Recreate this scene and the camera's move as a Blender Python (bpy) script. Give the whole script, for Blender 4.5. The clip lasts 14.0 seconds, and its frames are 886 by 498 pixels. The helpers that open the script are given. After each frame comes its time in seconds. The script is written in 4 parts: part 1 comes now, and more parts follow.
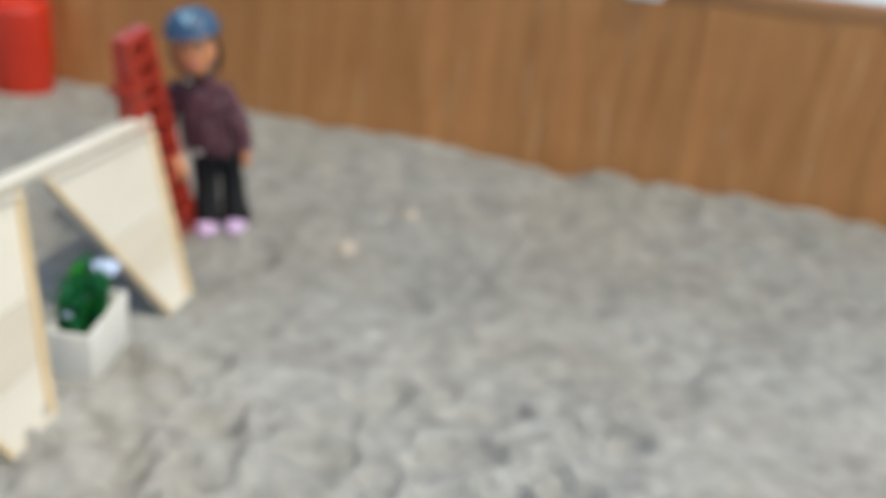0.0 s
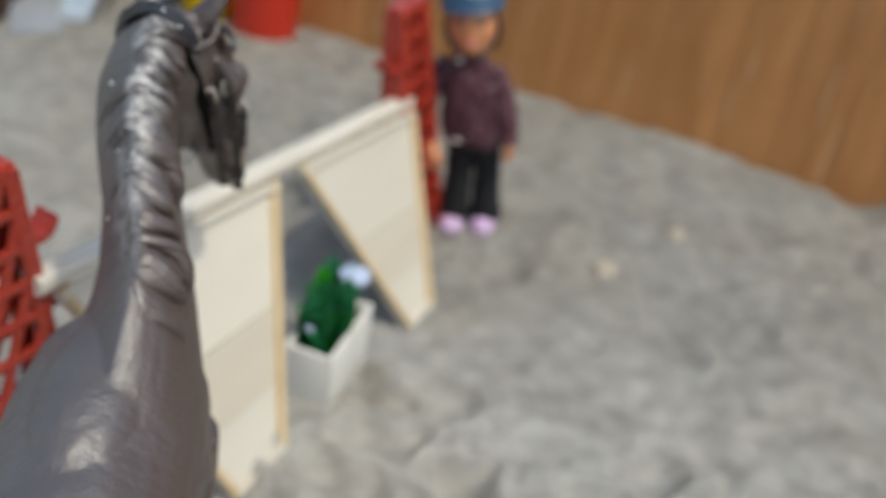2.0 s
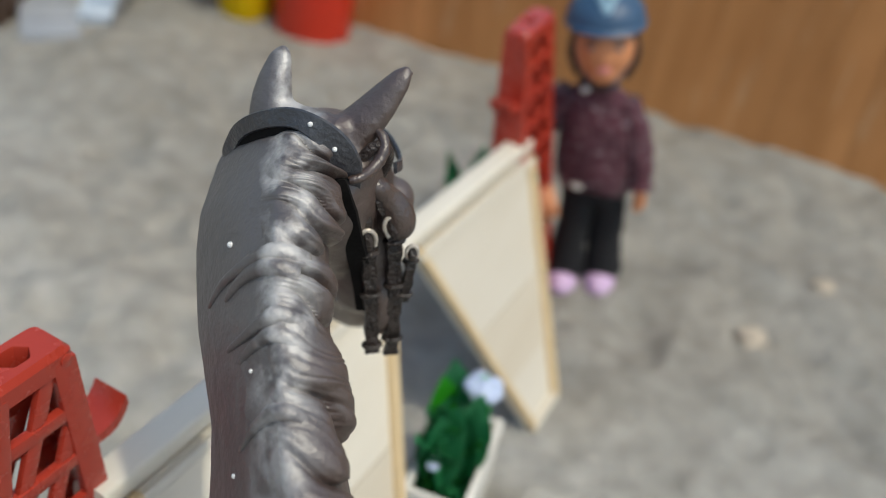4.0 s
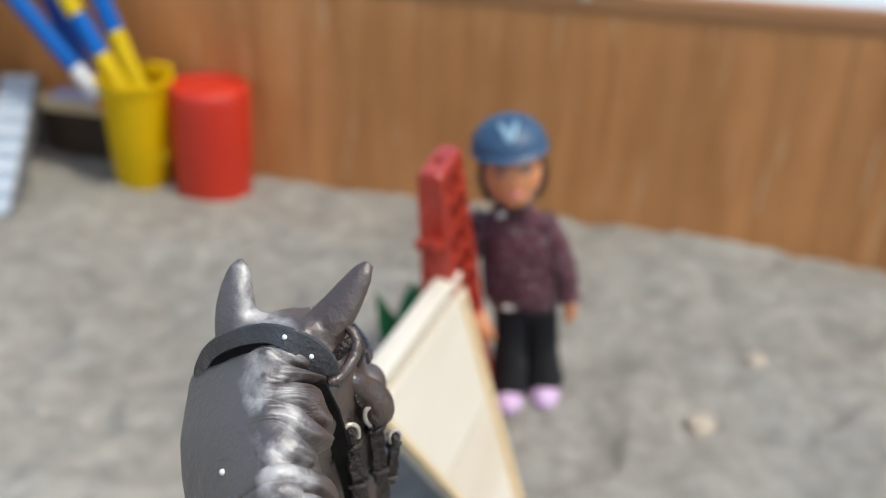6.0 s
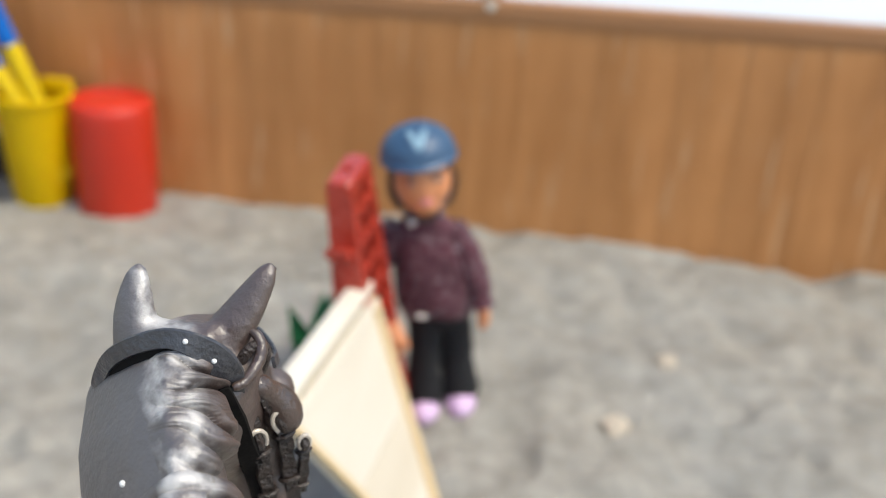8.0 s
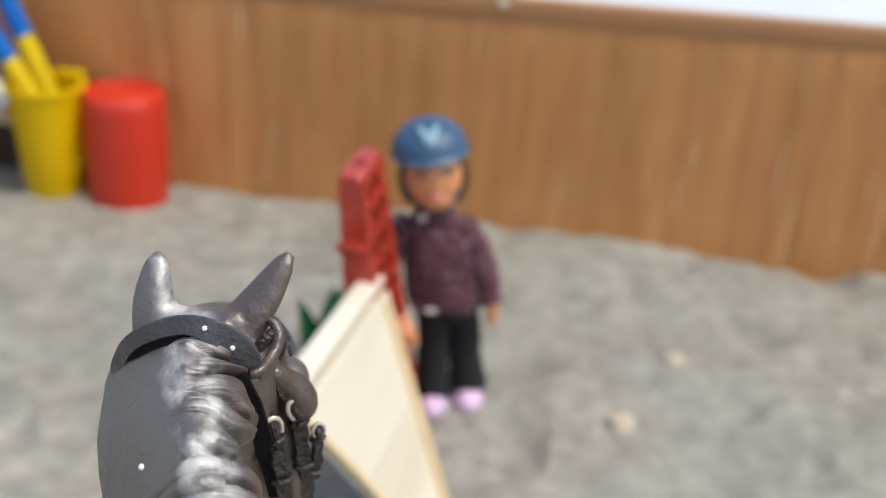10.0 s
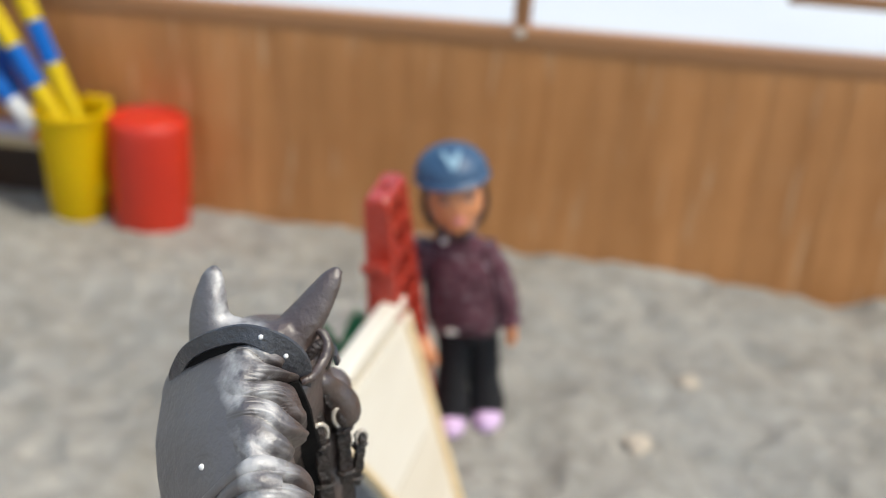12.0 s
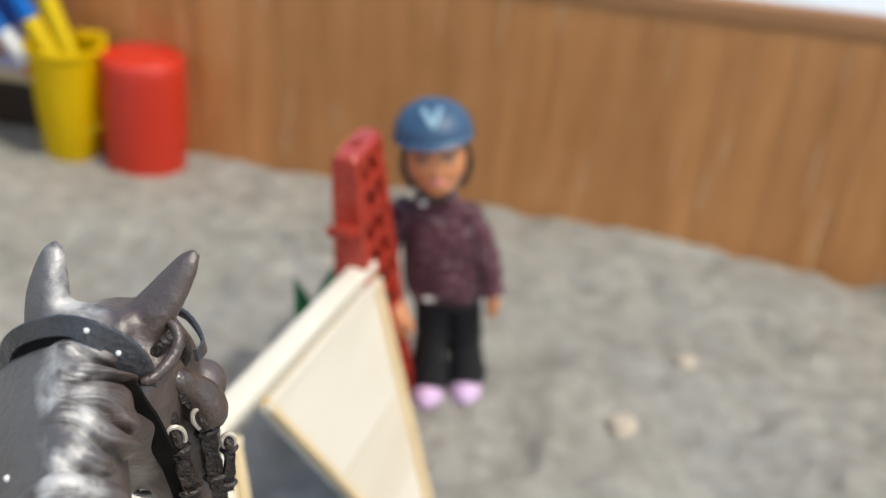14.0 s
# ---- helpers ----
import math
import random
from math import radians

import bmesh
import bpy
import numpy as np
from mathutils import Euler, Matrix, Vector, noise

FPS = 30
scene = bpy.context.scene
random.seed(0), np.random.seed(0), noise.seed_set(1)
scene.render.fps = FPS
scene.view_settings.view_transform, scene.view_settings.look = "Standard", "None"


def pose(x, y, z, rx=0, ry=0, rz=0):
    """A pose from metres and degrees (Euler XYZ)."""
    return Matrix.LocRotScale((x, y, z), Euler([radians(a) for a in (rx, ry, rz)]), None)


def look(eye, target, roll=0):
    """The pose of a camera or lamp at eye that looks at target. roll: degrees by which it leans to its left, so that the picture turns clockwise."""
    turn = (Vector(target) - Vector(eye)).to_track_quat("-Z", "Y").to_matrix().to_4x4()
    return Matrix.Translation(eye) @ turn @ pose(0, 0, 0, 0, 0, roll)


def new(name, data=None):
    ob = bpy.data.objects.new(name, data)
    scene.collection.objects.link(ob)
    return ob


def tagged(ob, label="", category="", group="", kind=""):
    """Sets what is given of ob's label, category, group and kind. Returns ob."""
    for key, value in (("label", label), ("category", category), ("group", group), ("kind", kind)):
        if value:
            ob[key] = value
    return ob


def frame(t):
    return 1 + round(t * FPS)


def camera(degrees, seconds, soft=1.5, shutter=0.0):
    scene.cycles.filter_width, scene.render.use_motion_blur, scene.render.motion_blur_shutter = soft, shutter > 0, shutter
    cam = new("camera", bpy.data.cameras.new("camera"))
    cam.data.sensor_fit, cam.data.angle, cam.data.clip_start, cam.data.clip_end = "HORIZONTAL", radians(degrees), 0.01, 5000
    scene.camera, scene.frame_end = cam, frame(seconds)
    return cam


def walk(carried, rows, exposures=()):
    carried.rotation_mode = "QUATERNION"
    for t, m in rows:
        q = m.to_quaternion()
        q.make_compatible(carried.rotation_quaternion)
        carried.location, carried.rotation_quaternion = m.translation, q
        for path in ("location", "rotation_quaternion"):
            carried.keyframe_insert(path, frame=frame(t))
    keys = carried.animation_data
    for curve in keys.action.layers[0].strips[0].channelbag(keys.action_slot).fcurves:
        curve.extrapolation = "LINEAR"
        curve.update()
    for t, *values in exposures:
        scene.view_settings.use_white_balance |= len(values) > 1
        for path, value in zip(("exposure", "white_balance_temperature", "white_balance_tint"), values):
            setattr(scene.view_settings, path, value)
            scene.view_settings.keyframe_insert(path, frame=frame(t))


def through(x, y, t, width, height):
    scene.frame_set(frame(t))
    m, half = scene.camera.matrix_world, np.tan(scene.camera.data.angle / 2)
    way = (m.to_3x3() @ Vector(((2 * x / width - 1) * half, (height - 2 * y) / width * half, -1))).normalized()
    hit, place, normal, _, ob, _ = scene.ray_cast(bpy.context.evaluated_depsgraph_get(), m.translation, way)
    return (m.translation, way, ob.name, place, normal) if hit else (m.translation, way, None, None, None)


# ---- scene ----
cam = camera(48.25, 14.0, 0.7)
cam.data.dof.use_dof = True
cam.data.dof.focus_distance = 0.114
cam.data.dof.aperture_fstop = 17.5

# seconds, eye, target, roll
PATH = [
    (0, (0.09693, -0.06706, 0.20986), (0.09329, 0.19789, 0.06919), 7.61),
    (0.5, (0.09099, -0.06197, 0.21070), (0.06865, 0.19842, 0.06339), 8.39),
    (1, (0.07489, -0.04846, 0.21253), (0.03439, 0.21253, 0.07025), 8.38),
    (1.5, (0.06783, -0.02754, 0.21193), (0.01715, 0.23037, 0.06731), 9.96),
    (2, (0.04994, -0.01193, 0.20232), (0.00132, 0.23571, 0.04012), 10.48),
    (2.5, (0.03104, 0.00777, 0.20151), (-0.02349, 0.25446, 0.03973), 7.29),
    (3, (0.01657, 0.02757, 0.19584), (-0.03655, 0.27240, 0.03080), 9.22),
    (5.5, (-0.01632, 0.05577, 0.18627), (-0.04961, 0.29639, 0.01022), 8.62),
    (6, (-0.01319, 0.05094, 0.19617), (-0.03756, 0.31432, 0.05462), 3.68),
    (6.5, (-0.01296, 0.05000, 0.19523), (-0.02608, 0.31958, 0.06426), 3.91),
    (7, (-0.01170, 0.05052, 0.19478), (-0.01809, 0.32064, 0.06442), 3.74),
    (7.5, (-0.01167, 0.05126, 0.19384), (-0.01122, 0.31913, 0.05875), 4.54),
    (10, (-0.01293, 0.04954, 0.19369), (-0.01415, 0.31669, 0.05720), 5.25),
    (10.5, (-0.01196, 0.05304, 0.19260), (-0.00876, 0.31791, 0.05178), 4.74),
    (11, (-0.01242, 0.05086, 0.19329), (-0.01222, 0.31821, 0.05720), 4.65),
    (11.5, (-0.01293, 0.04673, 0.19455), (-0.01692, 0.31472, 0.05976), 4.80),
    (12, (-0.01684, 0.04230, 0.19524), (-0.02112, 0.31299, 0.06598), 5.26),
    (12.5, (-0.02046, 0.04201, 0.19410), (-0.02143, 0.31173, 0.06276), 4.90),
    (13, (-0.00661, 0.03864, 0.19486), (-0.01097, 0.30432, 0.05560), 6.25),
    (13.5, (-0.00203, 0.04437, 0.19854), (-0.01602, 0.30989, 0.05959), 5.50),
    (14, (0.00078, 0.06221, 0.19331), (-0.01435, 0.32459, 0.04865), 6.87),
]
walk(cam, [(t, look(eye, target, roll)) for t, eye, target, roll in PATH],
     [(0.0, 0.20, 6600, 2), (0.5, 0.12, 6600, 2), (1.0, 0.02, 6600, 2), (2.0, -0.02, 6650, 3), (5.5, 0.12, 6700, 2), (5.8, 0.22, 6650, 4), (6.0, 0.36, 6600, 5), (6.5, 0.68, 6600, 5),
      (7.5, 0.63, 6700, 5), (10.0, 0.47, 6800, 4), (12.5, 0.45, 6700, 4), (13.0, 0.40, 6750, 4), (14.0, 0.44, 6800, 4)])

# ---------------------------------------------------------------- light
SUN_ELEVATION, SUN_AZIMUTH = 65.0, 114.0  # degrees; azimuth from +y towards +x
world = bpy.data.worlds.new("sky")
scene.world = world
world.use_nodes = True
wn = world.node_tree.nodes
sky = wn.new("ShaderNodeTexSky")
sky.sky_type = "NISHITA"
sky.sun_disc = False
sky.sun_elevation = radians(SUN_ELEVATION)
sky.sun_rotation = radians(SUN_AZIMUTH)
sky.dust_density = 2.5
wn["Background"].inputs["Strength"].default_value = 0.178
world.node_tree.links.new(sky.outputs["Color"], wn["Background"].inputs["Color"])
sun_data = bpy.data.lights.new("sun", "SUN")
sun_data.energy, sun_data.angle, sun_data.color = 1.7, radians(2.0), (1.0, 0.94, 0.85)
sun = new("sun", sun_data)
e, a = radians(SUN_ELEVATION), radians(SUN_AZIMUTH)
to_sun = Vector((math.sin(a) * math.cos(e), math.cos(a) * math.cos(e), math.sin(e)))
sun.matrix_world = look(to_sun, (0, 0, 0))


# ---------------------------------------------------------------- materials
def shift_by(nt, mp):
    """Moves the pattern by an amount of each object's own, so that like pieces differ."""
    info, far = nt.nodes.new("ShaderNodeObjectInfo"), nt.nodes.new("ShaderNodeVectorMath")
    far.operation = "SCALE"
    far.inputs[0].default_value = (3.1, 1.7, 2.3)
    nt.links.new(info.outputs["Random"], far.inputs["Scale"])
    nt.links.new(far.outputs["Vector"], mp.inputs["Location"])


def mat(name, colour, rough=0.5, dark=None, scale=60.0, fine=900.0, bump=0.15, bump_size=0.0006, metal=0.0, spec=0.5,
        stretch=(1, 1, 1), vary=0.0, sheen=0.0, through=0.0):
    """A procedural surface: two colours mixed by coarse and fine noise, with uneven gloss and fine relief."""
    m = bpy.data.materials.new(name)
    m.use_nodes = True
    nt = m.node_tree
    n, link = nt.nodes, nt.links.new
    b = n["Principled BSDF"]
    dark = dark or tuple(c * 0.7 for c in colour)
    tc = n.new("ShaderNodeTexCoord")
    mp = n.new("ShaderNodeMapping")
    mp.inputs["Scale"].default_value = stretch
    link(tc.outputs["Object"], mp.inputs["Vector"])
    if vary:
        shift_by(nt, mp)
    coarse, small = n.new("ShaderNodeTexNoise"), n.new("ShaderNodeTexNoise")
    for t, s, d in ((coarse, scale, 4.0), (small, fine, 3.0)):
        t.inputs["Scale"].default_value, t.inputs["Detail"].default_value = s, d
        link(mp.outputs["Vector"], t.inputs["Vector"])
    add = n.new("ShaderNodeMath")
    add.operation = "MULTIPLY_ADD"
    add.inputs[1].default_value = 0.45
    link(small.outputs["Fac"], add.inputs[0])
    half = n.new("ShaderNodeMath")
    half.operation = "MULTIPLY_ADD"
    half.inputs[1].default_value, half.inputs[2].default_value = 1.6, -0.52
    link(coarse.outputs["Fac"], half.inputs[0])
    link(half.outputs[0], add.inputs[2])
    mix = n.new("ShaderNodeMix")
    mix.data_type = "RGBA"
    mix.inputs["A"].default_value, mix.inputs["B"].default_value = (*dark, 1), (*colour, 1)
    link(add.outputs[0], mix.inputs["Factor"])
    out = mix.outputs["Result"]
    if vary:
        info = n.new("ShaderNodeObjectInfo")
        hsv = n.new("ShaderNodeHueSaturation")
        rng = n.new("ShaderNodeMapRange")
        rng.inputs["To Min"].default_value, rng.inputs["To Max"].default_value = 1 - vary, 1 + vary
        link(info.outputs["Random"], rng.inputs["Value"])
        link(rng.outputs["Result"], hsv.inputs["Value"])
        link(out, hsv.inputs["Color"])
        out = hsv.outputs["Color"]
    link(out, b.inputs["Base Color"])
    b.inputs["Metallic"].default_value = metal
    b.inputs["Specular IOR Level"].default_value = spec
    r = n.new("ShaderNodeMapRange")
    r.inputs["To Min"].default_value, r.inputs["To Max"].default_value = max(rough - 0.1, 0.03), min(rough + 0.1, 1)
    link(small.outputs["Fac"], r.inputs["Value"])
    link(r.outputs["Result"], b.inputs["Roughness"])
    if sheen:
        b.inputs["Sheen Weight"].default_value = sheen
    if through:
        b.inputs["Subsurface Weight"].default_value = through
        b.inputs["Subsurface Radius"].default_value = (0.003, 0.0015, 0.0008)
    if bump:
        bp = n.new("ShaderNodeBump")
        bp.inputs["Strength"].default_value, bp.inputs["Distance"].default_value = bump, bump_size
        link(small.outputs["Fac"], bp.inputs["Height"])
        link(bp.outputs["Normal"], b.inputs["Normal"])
    return m


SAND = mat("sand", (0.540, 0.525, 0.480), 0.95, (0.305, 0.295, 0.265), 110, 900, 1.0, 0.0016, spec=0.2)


def tinted(m, colour, scale, amount):
    """A broad drift of another tint over a surface."""
    nt = m.node_tree
    n, link = nt.nodes, nt.links.new
    b = n["Principled BSDF"]
    old = b.inputs["Base Color"].links[0].from_socket
    tc, noi, rng, mix = n.new("ShaderNodeTexCoord"), n.new("ShaderNodeTexNoise"), n.new("ShaderNodeMapRange"), n.new("ShaderNodeMix")
    link(tc.outputs["Object"], noi.inputs["Vector"])
    noi.inputs["Scale"].default_value, noi.inputs["Detail"].default_value = scale, 3
    rng.inputs["From Min"].default_value, rng.inputs["From Max"].default_value = 0.42, 0.62
    rng.inputs["To Max"].default_value = amount
    link(noi.outputs["Fac"], rng.inputs["Value"])
    mix.data_type, mix.blend_type = "RGBA", "MULTIPLY"
    link(rng.outputs["Result"], mix.inputs["Factor"])
    link(old, mix.inputs["A"])
    mix.inputs["B"].default_value = (*colour, 1)
    link(mix.outputs["Result"], b.inputs["Base Color"])


tinted(SAND, (1.0, 0.92, 0.82), 9, 0.35)
tinted(SAND, (0.80, 0.79, 0.78), 24, 0.5)


def painted_shade(m, centre, size, colour):
    """A broad darker patch with an uneven edge: dimmer light put into the colour."""
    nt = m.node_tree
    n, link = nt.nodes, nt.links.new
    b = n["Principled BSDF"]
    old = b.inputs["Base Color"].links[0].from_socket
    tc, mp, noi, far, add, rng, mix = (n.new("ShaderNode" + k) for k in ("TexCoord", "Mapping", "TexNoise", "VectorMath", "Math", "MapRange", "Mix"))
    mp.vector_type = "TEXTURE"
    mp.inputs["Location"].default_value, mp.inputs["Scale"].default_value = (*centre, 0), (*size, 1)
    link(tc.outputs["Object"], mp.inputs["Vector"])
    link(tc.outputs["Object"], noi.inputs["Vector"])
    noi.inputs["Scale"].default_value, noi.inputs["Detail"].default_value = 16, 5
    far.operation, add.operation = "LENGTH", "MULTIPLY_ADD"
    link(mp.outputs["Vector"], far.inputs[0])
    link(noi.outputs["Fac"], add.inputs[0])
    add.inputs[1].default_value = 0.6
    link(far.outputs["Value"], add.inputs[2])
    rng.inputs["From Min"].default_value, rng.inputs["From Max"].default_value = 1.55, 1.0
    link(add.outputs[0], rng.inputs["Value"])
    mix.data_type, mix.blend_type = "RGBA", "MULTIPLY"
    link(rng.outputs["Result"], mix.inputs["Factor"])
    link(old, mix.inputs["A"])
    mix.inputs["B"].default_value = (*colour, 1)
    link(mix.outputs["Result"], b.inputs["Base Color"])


# Sand towards the wall is darkened: the dimmer light there, as colour.
painted_shade(SAND, (0.04, 0.40), (0.36, 0.155), (0.75, 0.745, 0.735))
WALL_WOOD = mat("stained_wood", (0.60, 0.268, 0.092), 0.5, (0.39, 0.162, 0.046), 110, 700, 0.25, 0.0004, stretch=(1, 1, 0.14), vary=0.07)


def scratched(m, colour, scale, stretch, cut):
    """Thin pale scratches and scuffs along the grain."""
    nt = m.node_tree
    n, link = nt.nodes, nt.links.new
    b = n["Principled BSDF"]
    old = b.inputs["Base Color"].links[0].from_socket
    tc, mp, noi, rng, mix = n.new("ShaderNodeTexCoord"), n.new("ShaderNodeMapping"), n.new("ShaderNodeTexNoise"), n.new("ShaderNodeMapRange"), n.new("ShaderNodeMix")
    mp.inputs["Scale"].default_value = stretch
    link(tc.outputs["Object"], mp.inputs["Vector"])
    shift_by(nt, mp)
    link(mp.outputs["Vector"], noi.inputs["Vector"])
    noi.inputs["Scale"].default_value, noi.inputs["Detail"].default_value = scale, 6
    rng.inputs["From Min"].default_value, rng.inputs["From Max"].default_value = cut, cut + 0.12
    rng.inputs["To Max"].default_value = 0.5
    link(noi.outputs["Fac"], rng.inputs["Value"])
    mix.data_type = "RGBA"
    link(rng.outputs["Result"], mix.inputs["Factor"])
    link(old, mix.inputs["A"])
    mix.inputs["B"].default_value = (*colour, 1)
    link(mix.outputs["Result"], b.inputs["Base Color"])


tinted(WALL_WOOD, (0.80, 0.72, 0.60), 14, 0.7)
scratched(WALL_WOOD, (0.72, 0.50, 0.30), 240, (1, 1, 0.09), 0.615)
RAIL_WOOD = mat("rail_wood", (0.44, 0.21, 0.085), 0.55, (0.28, 0.12, 0.045), 55, 500, 0.25, 0.0004, stretch=(0.07, 1, 1))
BALSA = mat("balsa", (0.66, 0.615, 0.525), 0.6, (0.59, 0.535, 0.435), 70, 700, 0.15, 0.0003, stretch=(1, 0.12, 1), vary=0.10)
BALSA_TAN = mat("balsa_tan", (0.615, 0.555, 0.45), 0.6, (0.54, 0.475, 0.37), 70, 700, 0.15, 0.0003, stretch=(1, 0.12, 1))
BATTEN = mat("batten_wood", (0.66, 0.52, 0.32), 0.6, (0.54, 0.40, 0.22), 70, 700, 0.15, 0.0003)
RED_PLASTIC = mat("red_stand_plastic", (0.43, 0.046, 0.026), 0.26, (0.34, 0.034, 0.02), 60, 400, 0.03, 0.0003, spec=0.5)
HORSE = mat("figure_brown", (0.098, 0.083, 0.080), 0.49, (0.056, 0.045, 0.042), 70, 1600, 0.3, 0.0003, spec=1.0)
HORSE.node_tree.nodes["Principled BSDF"].inputs["IOR"].default_value = 1.62


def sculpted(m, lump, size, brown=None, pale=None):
    """Adds broad hand-sculpted lumps, a brown wash over the lock tips and dry-brushed pale wear that carries the
    crest's highlight.
    """
    nt = m.node_tree
    n, link = nt.nodes, nt.links.new
    b = n["Principled BSDF"]
    tc, noi, bp = n.new("ShaderNodeTexCoord"), n.new("ShaderNodeTexNoise"), n.new("ShaderNodeBump")
    noi.inputs["Scale"].default_value, noi.inputs["Detail"].default_value = lump, 5
    link(tc.outputs["Object"], noi.inputs["Vector"])
    bp.inputs["Strength"].default_value, bp.inputs["Distance"].default_value = 0.8, size
    link(noi.outputs["Fac"], bp.inputs["Height"])
    fine = b.inputs["Normal"].links[0].from_node
    link(bp.outputs["Normal"], fine.inputs["Normal"])
    if brown:
        sep, rng, mix, add, wob = n.new("ShaderNodeSeparateXYZ"), n.new("ShaderNodeMapRange"), n.new("ShaderNodeMix"), n.new("ShaderNodeMath"), n.new("ShaderNodeMath")
        link(tc.outputs["Object"], sep.inputs[0])
        add.operation = wob.operation = "MULTIPLY_ADD"
        add.inputs[1].default_value = 0.05
        link(sep.outputs["Y"], add.inputs[0])
        link(sep.outputs["X"], add.inputs[2])
        wob.inputs[1].default_value = 0.004
        link(noi.outputs["Fac"], wob.inputs[0])
        link(add.outputs[0], wob.inputs[2])
        rng.inputs["From Min"].default_value, rng.inputs["From Max"].default_value = 0.0064, 0.0092
        link(wob.outputs[0], rng.inputs["Value"])
        mix.data_type = "RGBA"
        link(rng.outputs["Result"], mix.inputs["Factor"])
        link(b.inputs["Base Color"].links[0].from_socket, mix.inputs["A"])
        mix.inputs["B"].default_value = (*brown, 1)
        link(mix.outputs["Result"], b.inputs["Base Color"])
        # Pale wear along the crest, strengthened to hold its sunlit highlight in colour.
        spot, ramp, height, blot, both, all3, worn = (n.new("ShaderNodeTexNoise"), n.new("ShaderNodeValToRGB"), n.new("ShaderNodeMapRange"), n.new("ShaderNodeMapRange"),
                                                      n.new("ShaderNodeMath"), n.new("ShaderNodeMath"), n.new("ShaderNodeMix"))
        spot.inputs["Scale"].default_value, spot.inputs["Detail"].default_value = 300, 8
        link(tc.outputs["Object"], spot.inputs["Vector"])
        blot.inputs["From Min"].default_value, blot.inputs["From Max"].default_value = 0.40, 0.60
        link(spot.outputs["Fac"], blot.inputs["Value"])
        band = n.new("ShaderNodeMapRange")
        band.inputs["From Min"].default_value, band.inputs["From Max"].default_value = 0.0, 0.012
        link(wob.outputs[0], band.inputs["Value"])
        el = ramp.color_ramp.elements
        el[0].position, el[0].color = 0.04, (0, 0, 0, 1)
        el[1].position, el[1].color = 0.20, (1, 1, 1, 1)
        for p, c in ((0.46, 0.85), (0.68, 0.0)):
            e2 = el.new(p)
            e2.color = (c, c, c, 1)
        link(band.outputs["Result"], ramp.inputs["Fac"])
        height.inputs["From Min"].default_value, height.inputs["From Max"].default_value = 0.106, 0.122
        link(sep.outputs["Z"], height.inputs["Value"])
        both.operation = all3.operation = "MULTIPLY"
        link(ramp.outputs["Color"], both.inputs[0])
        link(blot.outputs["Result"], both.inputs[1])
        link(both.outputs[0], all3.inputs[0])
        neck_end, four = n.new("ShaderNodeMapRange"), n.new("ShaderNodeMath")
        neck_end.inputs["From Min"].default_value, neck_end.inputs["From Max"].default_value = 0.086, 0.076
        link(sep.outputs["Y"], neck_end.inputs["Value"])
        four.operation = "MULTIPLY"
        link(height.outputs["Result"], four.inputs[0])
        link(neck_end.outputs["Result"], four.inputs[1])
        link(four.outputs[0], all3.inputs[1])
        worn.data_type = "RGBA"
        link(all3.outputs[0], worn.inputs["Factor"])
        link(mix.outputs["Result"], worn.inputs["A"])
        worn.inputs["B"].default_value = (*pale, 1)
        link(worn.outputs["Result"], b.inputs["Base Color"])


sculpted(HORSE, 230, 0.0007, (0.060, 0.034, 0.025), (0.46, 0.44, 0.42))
LEATHER = mat("dark_leather", (0.042, 0.045, 0.055), 0.38, (0.022, 0.020, 0.022), 160, 1500, 0.4, 0.0005, spec=0.8)
sculpted(LEATHER, 420, 0.0006)
WORN = mat("worn_leather", (0.045, 0.030, 0.024), 0.40, (0.010, 0.008, 0.007), 420, 1500, 0.8, 0.0007, spec=0.6)
sculpted(WORN, 600, 0.0007)
# Black for the strips that stand in for shadow gaps on the bridle.
SHADOW_BLACK = mat("shadow_black", (0.010, 0.009, 0.008), 0.9, (0.005, 0.004, 0.004), 300, 1500, 0.4, 0.0003, spec=0.15)
BROWN_LEATHER = mat("brown_leather", (0.085, 0.054, 0.042), 0.34, (0.035, 0.022, 0.018), 260, 1800, 0.35, 0.0004, spec=0.9)
sculpted(BROWN_LEATHER, 300, 0.0004)
BUCKLE = mat("pale_buckle", (0.72, 0.66, 0.57), 0.35, (0.35, 0.29, 0.23), 500, 1800, 0.3, 0.0003, metal=0.2)
METAL = mat("dull_metal", (0.75, 0.70, 0.62), 0.3, (0.45, 0.4, 0.33), 200, 1500, 0.2, 0.0003, metal=0.8)
BARREL_RED = mat("barrel_red", (0.60, 0.035, 0.012), 0.42, (0.50, 0.025, 0.01), 30, 500, 0.05, 0.0003, through=0.1)
BARREL_YELLOW = mat("bucket_yellow", (0.72, 0.46, 0.0), 0.55, (0.64, 0.39, 0.0), 30, 500, 0.05, 0.0003, through=0.1, spec=0.25)
POLE_YELLOW = mat("pole_yellow", (0.66, 0.47, 0.005), 0.5, (0.56, 0.39, 0.005), 60, 600, 0.08, 0.0003, spec=0.25)
POLE_BLUE = mat("pole_blue", (0.001, 0.125, 0.46), 0.6, (0.001, 0.095, 0.38), 60, 600, 0.08, 0.0003, spec=0.25)
POLE_DEEP = mat("pole_deep_blue", (0.003, 0.07, 0.40), 0.5, (0.003, 0.05, 0.3), 60, 600, 0.08, 0.0003)
WHITE = mat("white_paint", (0.78, 0.77, 0.75), 0.5, (0.68, 0.67, 0.65), 60, 600, 0.1, 0.0003)
